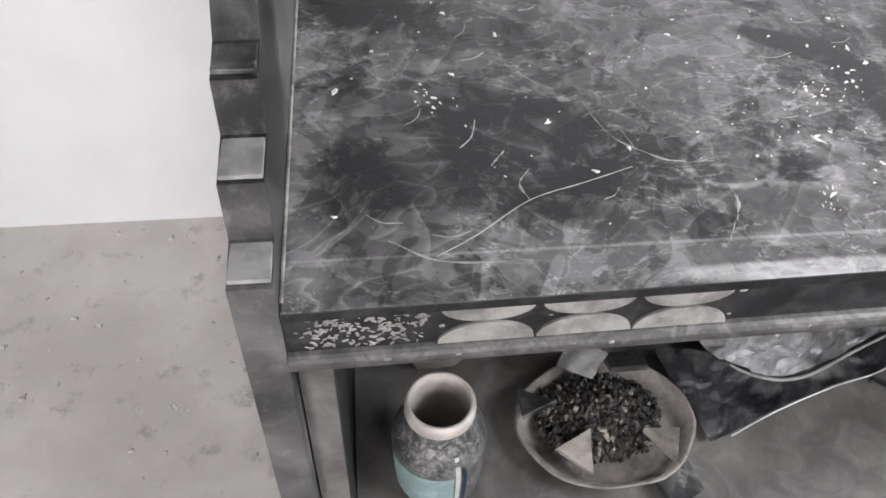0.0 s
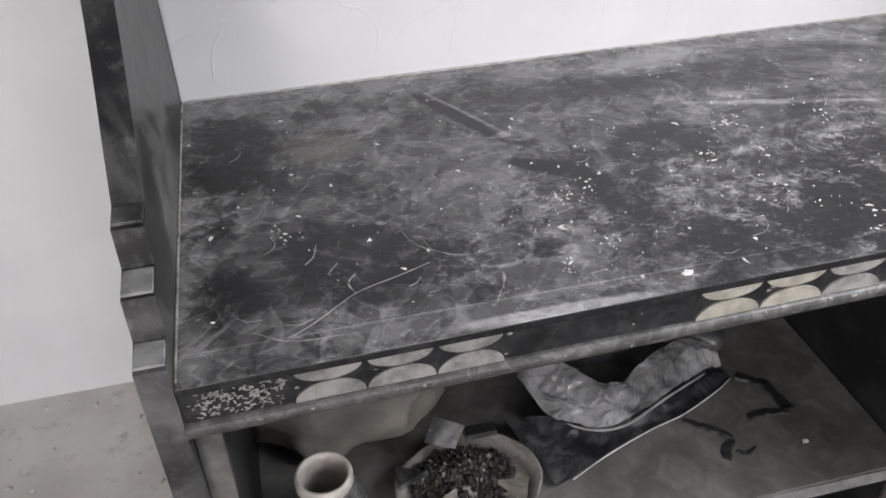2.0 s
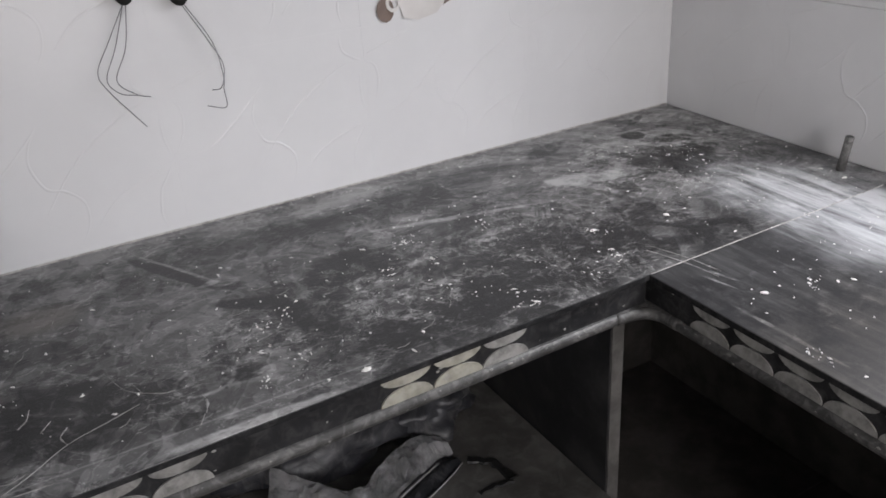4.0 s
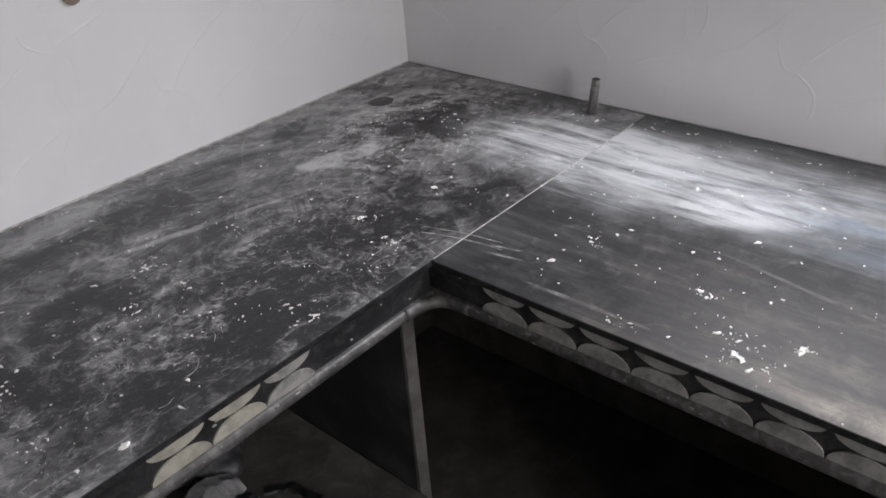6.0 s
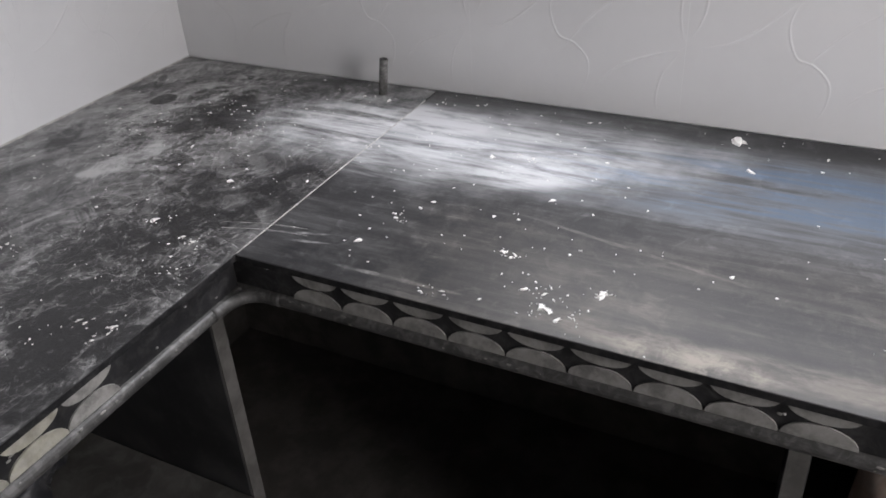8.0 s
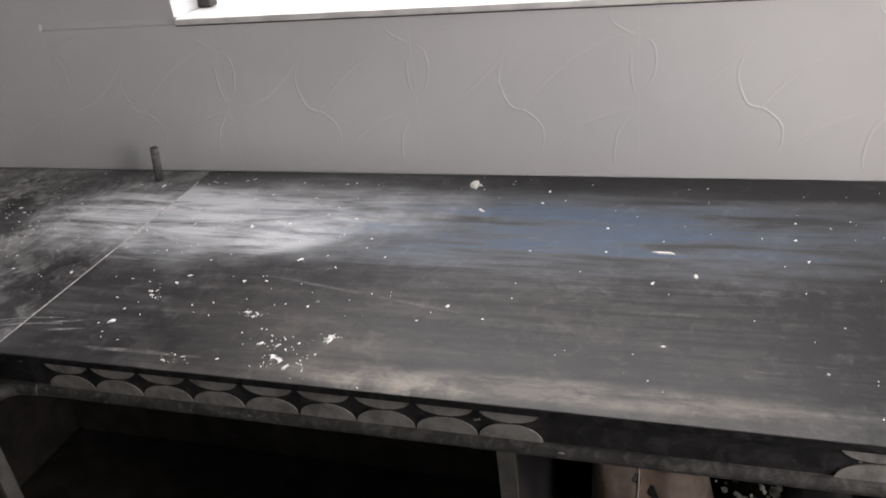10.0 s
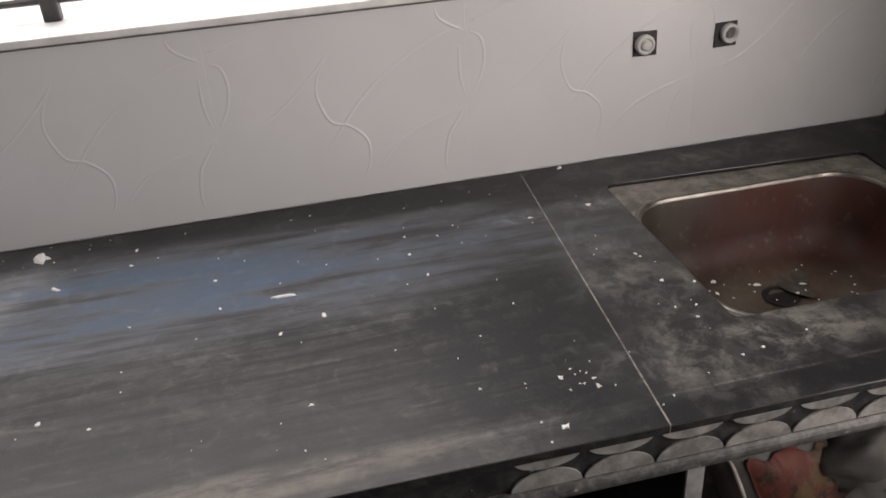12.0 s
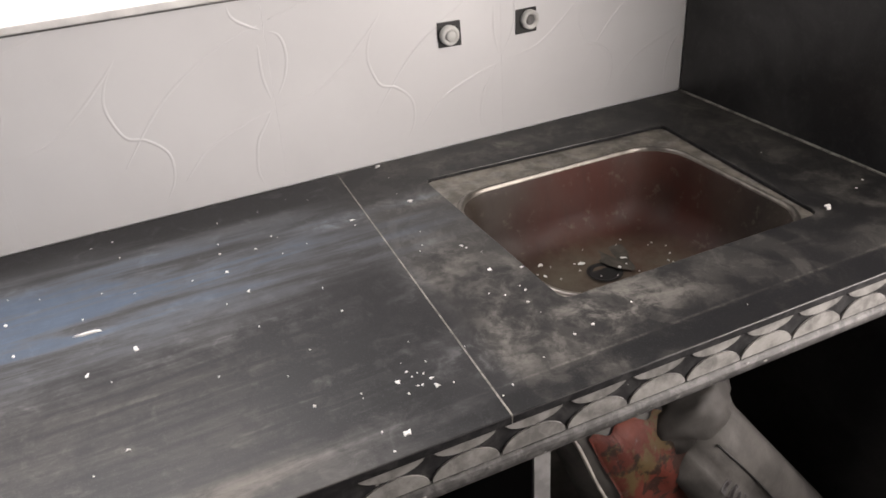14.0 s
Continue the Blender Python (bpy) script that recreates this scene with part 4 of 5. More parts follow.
def wrap(name, a0, a1, h0, h1, mat, label=""):
    """A label that follows the side of the jar."""
    angles = [radians(a0 + (a1 - a0) * k / 10) for k in range(11)]
    hs, rs = zip(*JAR_PROFILE)
    rows = []
    for h in [h0 + (h1 - h0) * k / 5 for k in range(6)]:
        q = float(np.interp(h, hs, rs)) + 0.0009
        rows.append([(jx + q * math.cos(a), jy + q * math.sin(a), SH + h) for a in angles])
    bm = loft(rows, False)
    bmesh.ops.solidify(bm, geom=bm.faces[:], thickness=0.0006)
    return part(name, bm, mat, jar, label)


wrap("label_patch", 195, 283, 0.012, 0.086, TEAL, "pale teal label")
wrap("label_stripe", 285, 291, 0.01, 0.118, PVC, "white stripe on the label")
wrap("label_stripe", 294, 300, 0.01, 0.095, NAVY, "navy stripe on the label")

bowl = thing("bowl", (-1.432, -0.555, SH), "pale dusty shallow bowl full of black rubble", "bowl")
bx, by = -1.432, -0.555
prof = ((0.0, 0.09), (0.008, 0.104), (0.022, 0.115), (0.026, 0.118), (0.027, 0.114), (0.012, 0.1), (0.006, 0.085))
bm = loft([circle(bx, by, SH + h, rr, 40, rr * 0.82) for h, rr in prof], True, True, True)
part("shell", crumple(bm, 0.006, 22, 3), BOWL, bowl, "", True)
rng = random.Random(7)
bm = bmesh.new()
for k in range(1750):
    a, q = rng.random() * 6.283, math.sqrt(rng.random())
    x, y = bx - 0.006 + 0.084 * q * math.cos(a), by + 0.012 + 0.066 * q * math.sin(a)
    z = SH + 0.012 + 0.036 * (1 - q) + 0.006 * rng.random()
    s = rng.choice((0.001, 0.0014, 0.0018, 0.0022, 0.003, 0.005))
    made = bmesh.ops.create_icosphere(bm, subdivisions=1, radius=s)["verts"]
    turn = Euler((rng.random() * 6, rng.random() * 6, rng.random() * 6)).to_matrix()
    for v in made:
        v.co = turn @ Vector((v.co.x * 1.5 * rng.uniform(0.4, 1.5), v.co.y * rng.uniform(0.3, 1.4), v.co.z * rng.uniform(0.3, 1.2))) + Vector((x, y, z))
tagged(part("rubble", bm, RUBBLE), "black stone rubble and grit heaped in a bowl", "rubble", kind="stuff")


def shard(at, outline, thick, turn, mat, label, group):
    m = Matrix.Translation(at) @ Euler([radians(a) for a in turn]).to_matrix().to_4x4()
    bm = prism(outline, 0, thick)
    bmesh.ops.transform(bm, matrix=m, verts=bm.verts[:])
    bmesh.ops.bevel(bm, geom=bm.edges[:], offset=0.0008, segments=1, affect="EDGES")
    return tagged(part("shard", bm, mat), label, "shard", group)


TRI = [(-0.028, -0.02), (0.03, -0.012), (-0.008, 0.03)]
QUAD = [(-0.03, -0.02), (0.02, -0.026), (0.034, 0.012), (-0.02, 0.024)]
for at, out, turn, mat, lab in (
    ((-1.478, -0.6, SH + 0.034), TRI, (14, -8, 75), SINK_RIM, "pale broken tile shard lying in the bowl"),
    ((-1.37, -0.60, SH + 0.042), TRI, (12, 18, 60), SINK_RIM, "pale triangular tile shard lying in the bowl"),
    ((-1.525, -0.53, SH + 0.03), TRI, (12, 14, 140), GRANITE_ROUGH, "dusty triangular shard lying in the bowl"),
    ((-1.40, -0.495, SH + 0.06), QUAD, (-28, 8, 10), GRANITE, "black granite offcut leaning in the bowl"),
    ((-1.455, -0.482, SH + 0.065), QUAD, (40, 8, -14), GRANITE_ROUGH, "black granite offcut leaning in the bowl"),
    ((-1.36, -0.645, SH + 0.012), QUAD, (6, 4, 35), GRANITE_ROUGH, "dusty granite offcut beside the bowl"),
):
    shard(at, out, 0.008, turn, mat, lab, "broken shards")


def ridges(p, scale, seed):
    return 1 - 2 * abs(noise.noise(Vector(p) * scale + Vector((seed, seed, seed))))


def sheet(name, left, right, n, mat, amp, seed, label, category):
    """A crumpled plastic sheet between two lines of points, with sharp folds."""
    a, b = spline(left, 12), spline(right, 12)
    rows = []
    for p, q in zip(a, b):
        row = []
        for k in range(2 * n + 1):
            v = p.lerp(q, k / (2 * n))
            v.z += amp * math.sin(2.4 * math.pi * k / (2 * n) + 9 * p.x) + amp * 1.5 * ridges(v, 17, seed) + amp * 1.1 * ridges(v, 42, seed + 3) + amp * 0.4 * ridges(v, 90, seed + 5)
            v.y += amp * 0.8 * ridges(v, 24, seed + 7)
            v.z = max(v.z, SH + 0.003)
            row.append(v)
        rows.append(row)
    bm = loft(rows, False)
    bmesh.ops.solidify(bm, geom=bm.faces[:], thickness=0.0012)
    return tagged(part(name, bm, mat), label, category)


wrapper = sheet("plastic_sheet", [(-1.30, -0.385, SH + 0.045), (-1.272, -0.468, SH + 0.03), (-1.21, -0.503, SH + 0.022), (-1.15, -0.507, SH + 0.022), (-1.06, -0.472, SH + 0.03), (-0.975, -0.438, SH + 0.03), (-0.93, -0.425, SH + 0.022)],
      [(-1.275, -0.34, SH + 0.085), (-1.222, -0.40, SH + 0.075), (-1.175, -0.44, SH + 0.055), (-1.135, -0.445, SH + 0.055), (-1.06, -0.405, SH + 0.062), (-0.985, -0.38, SH + 0.058), (-0.935, -0.385, SH + 0.04)], 14, FOIL, 0.0032, 1, "crumpled silvery plastic sheet folded in a wedge on the shelf", "plastic sheet")
part("folded_edge", tube(spline([(-1.272, -0.47, SH + 0.031), (-1.21, -0.506, SH + 0.024), (-1.15, -0.51, SH + 0.024), (-1.06, -0.476, SH + 0.031), (-0.975, -0.442, SH + 0.031)], 8), 0.0026, 7, fade=True), TREAD, wrapper, "bright folded edge", True)
torn = [(-1.30, -0.59, SH + 0.008), (-1.27, -0.582, SH + 0.008), (-1.20, -0.552, SH + 0.01), (-1.11, -0.522, SH + 0.012), (-1.04, -0.505, SH + 0.014), (-0.965, -0.472, SH + 0.014), (-0.925, -0.448, SH + 0.012)]
film = sheet("plastic_film", torn,
             [(-1.345, -0.46, SH + 0.03), (-1.29, -0.465, SH + 0.03), (-1.2, -0.475, SH + 0.022), (-1.13, -0.478, SH + 0.02), (-1.04, -0.447, SH + 0.02), (-0.965, -0.425, SH + 0.02), (-0.935, -0.42, SH + 0.018)], 10, DARK_PLASTIC, 0.0022, 4, "thin dark plastic film with a pale torn edge", "plastic film")
part("torn_edge", tube([p + Vector((0, -0.001, 0.002)) for p in spline(torn[1:], 8)], 0.0013, 6), FOIL, film, "pale torn edge", True)


def lump(name, at, size, mat, seed, label, category, amp=0.12, detail=3, group=""):
    """A soft sack or heap, flat below, with folds."""
    bm = bmesh.new()
    bmesh.ops.create_icosphere(bm, subdivisions=detail + 1, radius=1.0)
    for v in bm.verts:
        k = 1 + amp * noise.noise(v.co * 2.2 + Vector((seed, 0, 0))) + amp * 0.5 * noise.noise(v.co * 6 + Vector((0, seed, 0)))
        k += amp * 0.35 * ridges(v.co, 3.2, seed) + amp * 0.2 * ridges(v.co, 7.0, seed + 2)
        c = v.co * k
        c.z = max(c.z, -0.72)
        v.co = Vector((at[0] + c.x * size[0], at[1] + c.y * size[1], at[2] + (c.z + 0.72) * size[2]))
    return tagged(part(name, bm, mat, None, "", True), label, category, group)


lump("plastic_bag", (-1.15, -0.22, SH), (0.23, 0.13, 0.09), DARK_PLASTIC, 3.3, "slumped black plastic bag on the shelf", "bag", 0.35)
lump("rolled_cloth", (-1.60, -0.34, SH), (0.15, 0.11, 0.075), CREAM, 8.1, "pale cream rolled cloth behind the jar", "cloth", 0.2)
lump("plastic_bag", (-0.93, -0.25, SH), (0.11, 0.10, 0.06), DARK_PLASTIC, 5.2, "small slumped black plastic bag", "bag", 0.35)

rng = random.Random(11)


def ragged(points, width):
    """A flat, torn strip lying on the shelf."""
    pts = spline([(x, y, SH) for x, y in points], 4)
    rows = []
    for i, p in enumerate(pts):
        d = (pts[min(i + 1, len(pts) - 1)] - pts[max(i - 1, 0)]).normalized()
        n = Vector((-d.y, d.x, 0)) * width * 0.5
        a, b, h = rng.uniform(0.6, 1.5), rng.uniform(0.6, 1.5), rng.uniform(0.002, 0.005)
        rows.append([p - n * a, p - n * a * 0.7 + Vector((0, 0, h)), p + n * b * 0.7 + Vector((0, 0, h)), p + n * b])
    return loft(rows, True, True, True)


for line, width in ((((-0.905, -0.435), (-0.872, -0.462), (-0.862, -0.495), (-0.858, -0.53)), 0.02), (((-0.935, -0.53), (-0.9, -0.527), (-0.862, -0.535)), 0.012),
                    (((-1.045, -0.508), (-1.015, -0.53), (-0.985, -0.56), (-1.0, -0.58), (-1.015, -0.6)), 0.015), (((-0.99, -0.59), (-0.975, -0.60), (-0.955, -0.59)), 0.006)):
    tagged(part("rubber_scrap", ragged(line, width), BLACK), "torn black rubber scrap lying on the shelf", "scrap", "black scraps on the shelf")

# ---- under the sink run ----
def pillow(corner, down, across, length, width, widen, depth, seed):
    """A stuffed sack seen from its front: a function of u down its length and w across it, both 0 to 1."""
    corner, down, across = Vector(corner), Vector(down).normalized(), Vector(across).normalized()

    def at(u, w, lift=0.0):
        a, b = 2 * u - 1, 2 * w - 1
        puff = depth * (max(0.0, 1 - abs(a) ** 5) * max(0.0, 1 - abs(b) ** 3.5)) ** 0.6
        fold = 0.010 * ridges((u * 1.3, w * 1.1, 0.3), 2.6, seed) + 0.004 * ridges((u, w, 0.7), 7.0, seed - 2)
        p = corner + down * length * u + across * (width + widen * u) * w
        return p + Vector((-puff - fold * min(1, puff * 40) - lift, 0, 0))
    return at


def sack_body(at, x, mat, parent, nu=26, nw=18):
    rows = [[at(i / nu, j / nw) for j in range(nw + 1)] for i in range(nu + 1)]
    back = [[Vector((2 * x - p.x, p.y, max(p.z, 0.0))) for p in row] for row in rows]
    for row in rows:
        for q in row:
            q.z = max(q.z, 0.0)
    bm = loft(rows, False)
    loft(back, False, bm=bm)
    bmesh.ops.remove_doubles(bm, verts=bm.verts[:], dist=0.0008)
    return part("body", bm, mat, parent, "", True)


def printed(name, at, u0, u1, w0, w1, mat, parent, label, wobble=0.0, n=14, lift=0.0012):
    """A thin print that follows the front of a sack."""
    rows = []
    for i in range(n + 1):
        row = []
        for j in range(n + 1):
            u, w = u0 + (u1 - u0) * i / n, w0 + (w1 - w0) * j / n
            e = wobble * noise.noise(Vector((u * 9, w * 9, 0.4)))
            row.append(at(min(0.98, u + e), min(0.97, w + e), lift))
        rows.append(row)
    bm = loft(rows, False)
    bmesh.ops.solidify(bm, geom=bm.faces[:], thickness=0.0008)
    return part(name, bm, mat, parent, label, True)


brown_sack = thing("sack", (-0.47, -1.63, 0), "stained brown paper sack with two small holes, standing on the floor", "sack")
on_brown = pillow((-0.47, -1.548, 0.615), (0, 0.05, -1), (0, -1, -0.16), 0.62, 0.165, 0.16, 0.055, 4.0)
sack_body(on_brown, -0.47, SACK_BROWN, brown_sack)
part("seam", tube([on_brown(0.02 + 0.6 * i / 16, 0.42 - 0.012 * i + 0.01 * math.sin(i), 0.0006) for i in range(17)], 0.0018, 6), JAR_RIM, brown_sack, "pale glued seam", True)
# black discs laid on the paper imitate the dark inside two holes
for u, w, q in ((0.05, 0.4, 0.007), (0.075, 0.53, 0.01)):
    ring = [on_brown(u + q * 1.5 * math.sin(a), w + q * 4.5 * math.cos(a) * (1 + 0.3 * math.sin(3 * a)), 0.0008) for a in [k * 0.524 for k in range(12)]]
    part("hole", loft([ring, [p + Vector((0.003, 0, 0)) for p in ring]], True, True, True), BLACK, brown_sack, "black patch standing in for a torn hole")
lump("rubbish_bag", (-0.43, -1.87, 0), (0.17, 0.14, 0.33), BLACK, 6.4, "black rubbish bag with white crumbs on top", "bag", 0.3)
rng = random.Random(5)
bm = bmesh.new()
for k in range(90):
    made = bmesh.ops.create_icosphere(bm, subdivisions=1, radius=rng.choice((0.002, 0.003, 0.005, 0.007)))["verts"]
    off = Vector((-0.47 + rng.gauss(0, 0.035), -1.80 + rng.gauss(0, 0.035), 0.55 + rng.uniform(-0.03, 0.03)))
    for v in made:
        v.co = Vector((v.co.x * rng.uniform(0.8, 2.0), v.co.y * rng.uniform(0.5, 1.4), v.co.z * rng.uniform(0.4, 1.0))) + off
tagged(part("crumbs", bm, CHIP), "white plaster crumbs on a black bag", "crumbs", kind="stuff")
rng = random.Random(15)
for x, y, turn in ((-0.5, -1.765, 0.3), (-0.53, -1.8, -0.7), (-0.51, -1.83, 1.2), (-0.55, -1.775, 2.0), (-0.49, -1.86, -0.2)):
    pts = [(x + 0.016 * k * math.cos(turn + 0.35 * k), y + 0.016 * k * math.sin(turn + 0.35 * k), 0.545 + 0.004 * math.sin(k)) for k in (-1.2, -0.6, 0, 0.6, 1.2)]
    tagged(part("plastic_scrap", tube(spline(pts, 4), 0.0042, 7, fade=True), PVC, None, "", True), "curled white plastic scrap on a black rubbish bag", "scrap", "scraps on the rubbish bag")

red_sack = thing("sack", (-0.45, -2.33, 0), "pale woven sack with a worn red print, leaning under the sink", "sack")
on_red = pillow((-0.5, -2.172, 0.612), (0, -0.36, -0.93), (0, -1, -0.14), 0.66, 0.27, 0.05, 0.05, 7.0)
sack_body(on_red, -0.5, SACK_SHADED, red_sack)
printed("print", on_red, 0.03, 0.95, 0.17, 0.96, SACK_PRINT, red_sack, "worn red print", 0.025, 30, 0.003)
part("seam", tube([on_red(0.02 + 0.9 * i / 20, 0.1 + 0.006 * math.sin(i * 1.3), 0.001) for i in range(21)], 0.0032, 7), JAR_RIM, red_sack, "pale stitched seam", True)

leaning = thing("sack", (-0.53, -2.6, 0), "dusty white woven sack with dark piping, leaning towards the panel", "sack")
on_sack = pillow((-0.535, -2.478, 0.562), (0, -0.62, -0.785), (0, 0.785, -0.62), 0.66, 0.155, 0.05, 0.062, 3.0)
sack_body(on_sack, -0.535, SACK_SHADED, leaning)
part("piping", tube([on_sack(0.03 + 0.9 * i / 20, 0.41 - 0.02 * math.sin(i * 0.4), 0.001) for i in range(21)], 0.0018, 6), BLACK, leaning, "dark stitched piping", True)
for u, w, du, dw in ((0.115, 0.57, 0.018, 0.14), (0.145, 0.55, 0.018, 0.2), (0.175, 0.57, 0.018, 0.17), (0.205, 0.55, 0.018, 0.2)):
    printed("printed_bar", on_sack, u, u + du, w, w + dw, FRAME, leaning, "dark printed bar", 0.0, 3)
rows = []
for i in range(25):                                          # gathered neck, with folds running out of it
    u = i / 24
    base = Vector((-0.52 - 0.02 * math.sin(3 * u), -2.355 - 0.14 * u, 0.53 + 0.025 * math.sin(2.6 * u)))
    row = []
    for k in range(20):
        a = 2 * math.pi * k / 20
        q = (0.016 + 0.02 * math.sin(math.pi * (0.12 + 0.8 * u))) * (1 + 0.3 * abs(math.sin(2.5 * a + 5 * u)) + 0.2 * math.sin(7 * a - 9 * u) * math.sin(6 * u) + 0.1 * math.sin(11 * a + 3 * u))
        row.append(base + Vector((q * 0.8 * math.cos(a), 0.006 * math.sin(3 * a), q * 1.15 * math.sin(a))))
    rows.append(row)
part("gathered_neck", loft(rows, True, True, True), SACK_SHADED, leaning, "gathered, crumpled neck of the sack", True)
tube_bm = tube(spline([(-0.585, -2.115, 0.02), (-0.575, -2.12, 0.3), (-0.55, -2.125, 0.6)], 5), 0.012, 8)
tagged(part("pvc_pipe", tube_bm, PVC, None, "", True), "white plastic pipe leaning beside the sack", "pipe")

# ---- plaster chips, grit and scrapes on the worktop ----
rng = random.Random(21)


def flake_mesh(bm, x, y, z, s, long=1.0, turn=0.0, rg=rng):
    n = 5 if s < 0.003 else 8
    ring = []
    for k in range(n):
        a = 2 * math.pi * k / n
        q = s * rg.uniform(0.25, 1.25)
        u, w = q * long * math.cos(a), q * math.sin(a)
        ring.append((x + u * math.cos(turn) - w * math.sin(turn), y + u * math.sin(turn) + w * math.cos(turn)))
    low = [bm.verts.new((px, py, z)) for px, py in ring]
    h = z + max(0.0012, s * 0.35)
    high = [bm.verts.new((x + (px - x) * 0.7, y + (py - y) * 0.7, h + rg.uniform(-0.2, 0.2) * s * 0.3)) for px, py in ring]
    for k in range(n):
        j = (k + 1) % n
        bm.faces.new((low[k], low[j], high[j], high[k]))
    bm.faces.new(high)


CHIPS = ((-1.267, -0.217, 6), (-1.026, -0.307, 6), (-1.184, -0.658, 9), (-0.733, -0.223, 5), (-0.644, -0.495, 6), (-1.105, -0.656, 5),
         (-0.49, -0.522, 9), (-0.63, -1.139, 12), (-0.571, -1.199, 13), (-0.645, -1.165, 7), (-0.525, -1.04, 6), (-0.535, -1.055, 5), (-0.6, -1.1, 6), (-0.36, -1.05, 6), (-0.43, -0.88, 5), (-0.455, -0.87, 6), (-0.278, -1.149, 5), (-0.05, -1.278, 18), (-0.155, -1.311, 9),
         (-0.351, -1.686, 7), (-0.471, -1.343, 5), (-0.653, -1.915, 6), (-0.165, -2.135, 8), (-0.012, -2.144, 8), (-0.575, -0.829, 8),
         (-0.52, -2.655, 9),  (-0.25, -0.9, 9), (-0.085, -0.6, 7), (-0.56, -1.955, 4))
for x, y, mm in CHIPS:
    bm = bmesh.new()
    flake_mesh(bm, x, y, TOP - 0.0002, mm * 0.0007, rng.uniform(1.0, 2.0), rng.uniform(0, 3))
    tagged(part("plaster_chip", bm, CHIP), "white plaster chip lying on the dusty worktop", "chip", "plaster chips on the worktop")
bm = bmesh.new()
flake_mesh(bm, -0.285, -1.63, TOP, 0.006, 4.5, 1.45)
tagged(part("plaster_splinter", bm, CHIP), "long white plaster splinter lying on the worktop", "chip")


def on_worktop(x, y):
    in_a = LEFT + 0.01 < x < -0.005 and -0.675 < y < -0.005
    in_b = -0.675 < x < -0.005 and END + 0.02 < y < -0.6 and not (-0.53 < x < -0.08 and -2.70 < y < -2.19)
    return in_a or in_b


bm = bmesh.new()
CLUSTERS = ((-1.25, -0.45, 0.09, 90), (-1.6, -0.4, 0.18, 60), (-0.95, -0.5, 0.15, 90), (-0.7, -0.3, 0.2, 80), (-0.3, -0.3, 0.15, 90), (-0.2, -0.8, 0.14, 80),
            (-0.56, -1.1, 0.08, 50), (-0.5, -0.85, 0.12, 50), (-0.03, -1.2, 0.3, 60), (-0.35, -1.6, 0.25, 60), (-0.57, -1.96, 0.03, 26), (-0.2, -1.95, 0.1, 24),
            (-0.45, -2.1, 0.09, 22), (-0.6, -2.3, 0.15, 16), (-1.0, -0.1, 0.3, 60), (-0.03, -0.8, 0.3, 60))
for cx, cy, sp, num in CLUSTERS:
    for k in range(num * 6 // 10):
        thin = 0.25 if abs(cx + 0.03) < 0.01 else 1.0
        x, y = cx + rng.gauss(0, sp) * thin, cy + rng.gauss(0, sp)
        if on_worktop(x, y):
            flake_mesh(bm, x, y, TOP - 0.0002, rng.choice((0.0009, 0.0012, 0.0012, 0.0016, 0.0022, 0.0032)), rng.uniform(1, 2), rng.uniform(0, 3))
for k in range(150):
    x, y = rng.uniform(LEFT, 0), rng.uniform(END, 0)
    if on_worktop(x, y):
        flake_mesh(bm, x, y, TOP - 0.0002, rng.choice((0.0007, 0.0009, 0.0012, 0.0016)), rng.uniform(1, 2.2), rng.uniform(0, 3))
CRUMBLED = ((-1.25, -0.455, 0.025), (-1.29, -0.52, 0.025), (-1.25, -0.58, 0.03), (-1.31, -0.6, 0.02), (-1.02, -0.42, 0.03), (-0.9, -0.27, 0.05), (-0.35, -0.22, 0.06), (-0.24, -0.33, 0.05), (-0.3, -0.42, 0.05), (-0.632, -1.142, 0.02), (-0.572, -1.20, 0.012), (-0.635, -1.18, 0.022), (-0.527, -1.05, 0.015), (-0.494, -0.855, 0.016), (-0.232, -0.956, 0.012), (-0.595, -1.12, 0.02),
            (-0.64, -0.498, 0.016), (-0.95, -0.326, 0.014), (-0.94, -0.407, 0.014), (-0.887, -0.643, 0.016), (-0.886, -0.6, 0.022), (-0.75, -0.622, 0.025), (-0.674, -0.586, 0.02),
            (-0.796, -0.348, 0.03), (-1.043, -0.695, 0.01), (-1.25, -0.45, 0.03), (-1.647, -0.45, 0.02), (-0.65, -0.985, 0.02))
for cx, cy, sp in CRUMBLED:
    lean = rng.uniform(0, 3)
    for k in range(15):
        u, w = rng.gauss(0, sp), rng.gauss(0, sp * 0.4)
        x, y = cx + u * math.cos(lean) - w * math.sin(lean), cy + u * math.sin(lean) + w * math.cos(lean)
        if on_worktop(x, y):
            flake_mesh(bm, x, y, TOP - 0.0002, rng.choice((0.0007, 0.0009, 0.0012, 0.0017, 0.0026)) * (1.2 - 0.5 * min(1, abs(u) / sp)), rng.uniform(1, 2.8), lean + rng.gauss(0, 0.5))
tagged(part("grit", bm, CHIP), "scattered white plaster grit on the worktop", "grit", kind="stuff")
bm = bmesh.new()
for k in range(34):
    a, q = rng.uniform(0, 6.28), math.sqrt(rng.random())
    flake_mesh(bm, -0.30 + 0.09 * q * math.cos(a), -2.42 + 0.13 * q * math.sin(a), SZ - 0.132, rng.choice((0.0014, 0.002, 0.002, 0.003, 0.0045)), 1.5, rng.uniform(0, 3))
tagged(part("sink_grit", bm, CHIP), "pale grit lying in the sink", "grit", kind="stuff")

bm = bmesh.new()


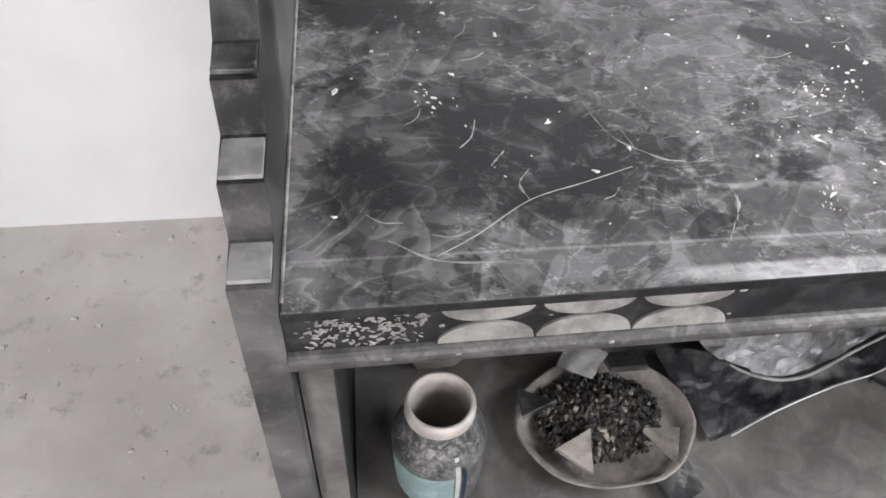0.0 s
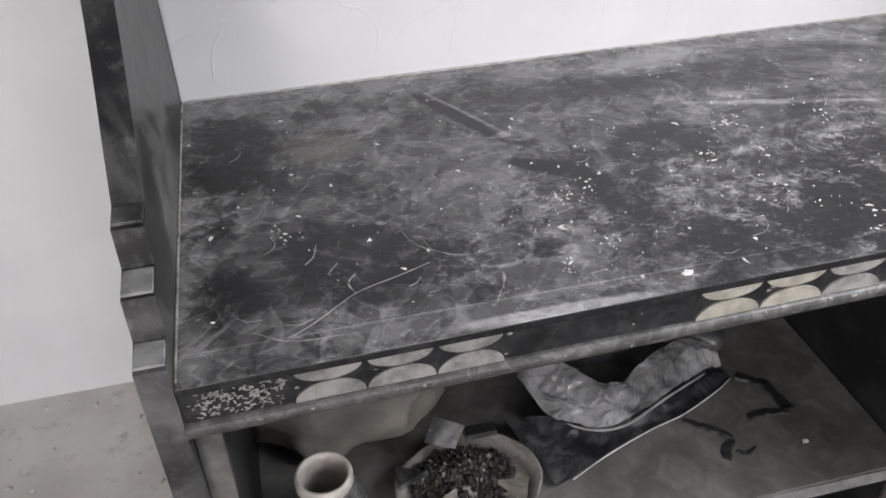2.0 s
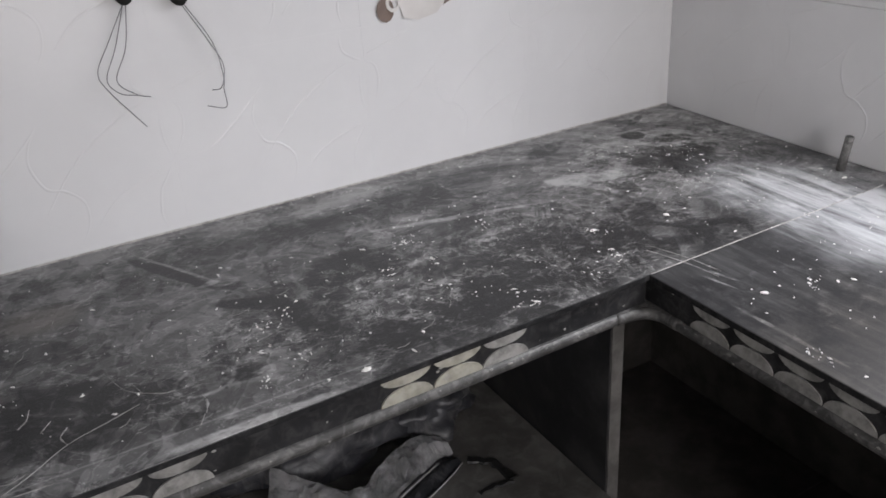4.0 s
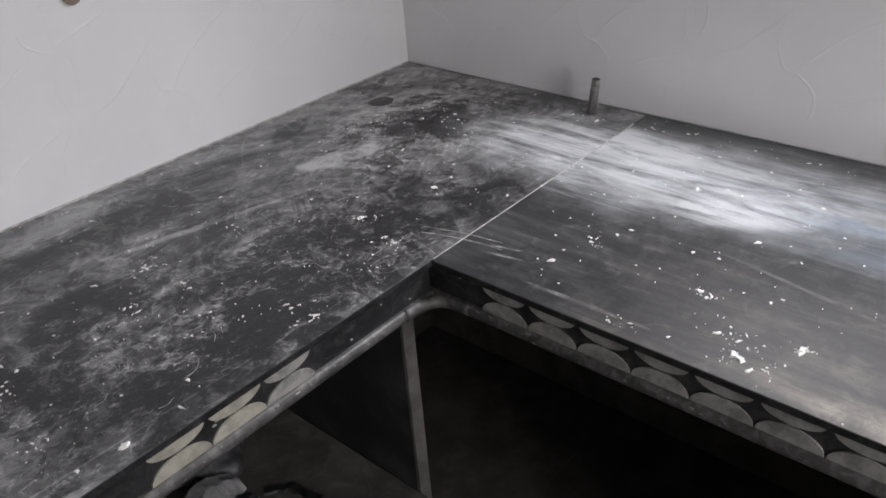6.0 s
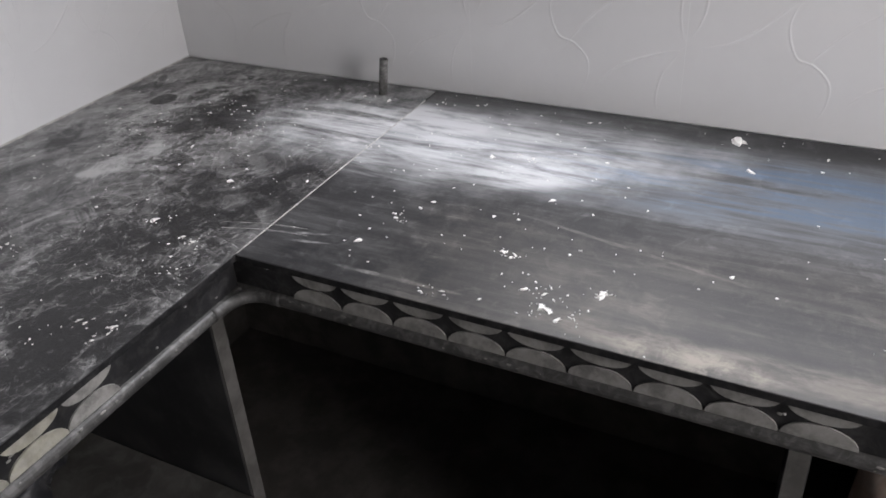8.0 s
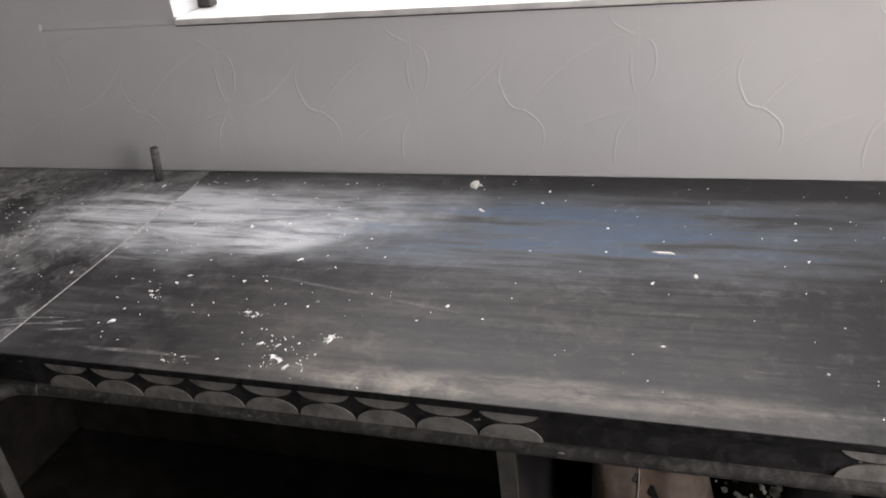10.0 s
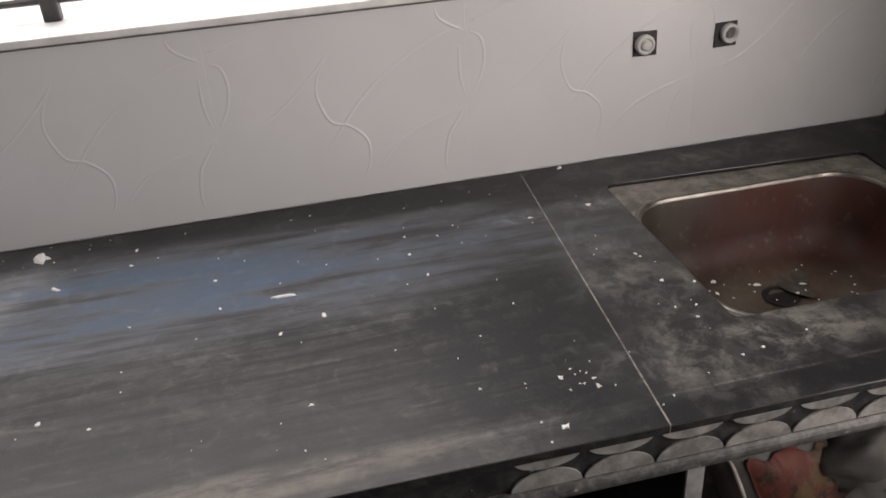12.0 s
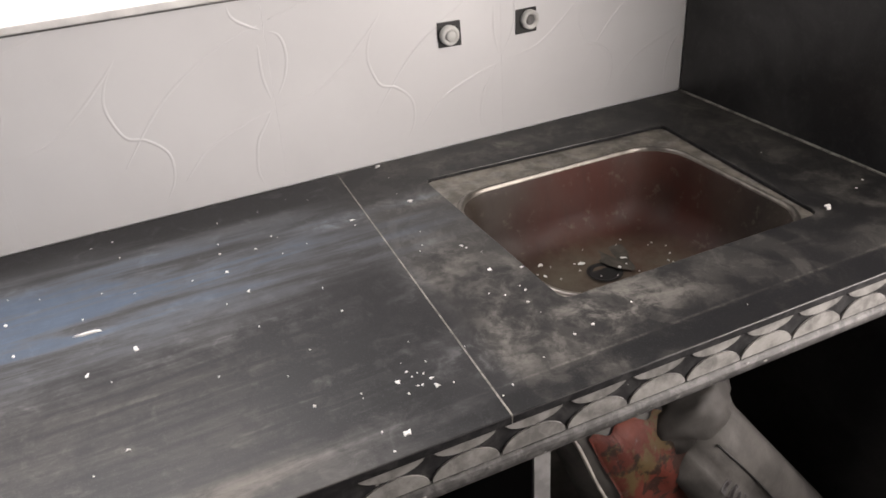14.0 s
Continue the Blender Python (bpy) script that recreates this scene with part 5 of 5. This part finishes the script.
def scrape(points, width, steps=6):
    pts = spline([(x, y, TOP) for x, y in points], steps)
    rows = []
    for i, p in enumerate(pts):
        d = (pts[min(i + 1, len(pts) - 1)] - pts[max(i - 1, 0)]).normalized()
        n = Vector((-d.y, d.x, 0)) * width * (0.5 + 0.5 * math.sin(math.pi * (i + 0.5) / len(pts))) * rng.uniform(0.08, 0.9)
        rows.append([p - n, p - n * 0.4 + Vector((0, 0, 0.0007)), p + n * 0.4 + Vector((0, 0, 0.0007)), p + n])
    loft(rows, False, bm=bm)


for k in range(30):
    x, y = rng.uniform(-1.75, -0.75), rng.uniform(-0.66, -0.1)
    a, l = rng.gauss(0.15, 0.6), rng.uniform(0.006, 0.022)
    scrape([(x, y), (x + l * math.cos(a), y + l * math.sin(a)), (x + 2 * l * math.cos(a + 0.3), y + 2 * l * math.sin(a + 0.3))], rng.uniform(0.0004, 0.0011), 3)
for line, width in ((((-1.662, -0.65), (-1.629, -0.63), (-1.577, -0.591), (-1.525, -0.572), (-1.479, -0.555)), 0.0011), (((-1.577, -0.591), (-1.583, -0.57), (-1.572, -0.552)), 0.0018),
                    (((-1.5, -0.479), (-1.485, -0.516), (-1.448, -0.546), (-1.428, -0.551)), 0.0022), (((-1.4, -0.583), (-1.398, -0.603), (-1.406, -0.628)), 0.003), (((-1.408, -0.628), (-1.42, -0.65)), 0.0016),
                    (((-1.63, -0.519), (-1.618, -0.504), (-1.612, -0.48)), 0.0014), (((-1.605, -0.545), (-1.59, -0.525)), 0.0014), (((-1.47, -0.53), (-1.478, -0.5)), 0.0012),
                    (((-1.7, -0.63), (-1.66, -0.655), (-1.6, -0.66)), 0.0016), (((-0.62, -0.61), (-0.6, -0.68), (-0.592, -0.75)), 0.0018), (((-0.605, -0.6), (-0.585, -0.67), (-0.575, -0.74)), 0.0014)):
    scrape(line, width)
tagged(part("dust_scrapes", bm, DUST_LINE), "scraped lines of pale dust on the granite", "dust", kind="stuff")

bm = bmesh.new()
flake_mesh(bm, -0.872, -0.601, SH, 0.006, 1.2, 0.5)
tagged(part("plaster_chip", bm, CHIP), "white plaster chip lying on the stone shelf", "chip")

# chipped, speckled stretch of the fascia beside the upright panel
m0, _ = along(*RUNS[0])
bm = bmesh.new()
for k in range(160):
    s, z = rng.uniform(0.008, 0.112), rng.uniform(ZF0 + 0.003, ZF1 - 0.004)
    q = rng.uniform(0.0006, 0.0021)
    made = bmesh.ops.create_icosphere(bm, subdivisions=1, radius=q)["verts"]
    bmesh.ops.transform(bm, matrix=m0 @ Matrix.Translation((s, 0.0035, z)) @ Matrix.Rotation(rng.gauss(0, 0.7), 4, "Y") @ Matrix.Diagonal((2.0, 0.5, 0.8, 1)), verts=made)
tagged(part("speckled_patch", bm, INLAY, worktop), "speckled pale chips on the dark strip", kind="stuff")

# splashes of dried plaster on the front edges
bm = bmesh.new()
for run, length in ((RUNS[0], 1.1), (RUNS[1], 2.1)):
    m1, _ = along(*run)
    for k in range(60 if length > 2 else 45):
        low = rng.random() < 0.6
        z = TOP - 0.0645 + rng.uniform(-0.004, 0.009) if low else rng.uniform(ZF0 + 0.004, ZF1 - 0.002)
        made = bmesh.ops.create_icosphere(bm, subdivisions=1, radius=rng.choice((0.0008, 0.0011, 0.0015, 0.0022)))["verts"]
        bmesh.ops.transform(bm, matrix=m1 @ Matrix.Translation((rng.uniform(0.02, length), -0.0055 if low else 0.0036, z)) @ Matrix.Diagonal((rng.uniform(1, 2.5), 0.5, 1, 1)), verts=made)
tagged(part("plaster_splashes", bm, INLAY, worktop), "dried plaster splashes on the front edge", kind="stuff")

# grit on the floor
bm = bmesh.new()
for k in range(420):
    x, y = rng.uniform(-3.2, -1.84), rng.uniform(-1.0, 0.24)
    z = 0.0
    made_s = rng.choice((0.0015, 0.002, 0.003, 0.005, 0.008))
    flake_mesh(bm, x, y, z, made_s, rng.uniform(1, 1.6), rng.uniform(0, 3))
tagged(part("floor_grit", bm, FLOOR_GRIT), "pale plaster crumbs scattered on the floor", "grit", kind="stuff")
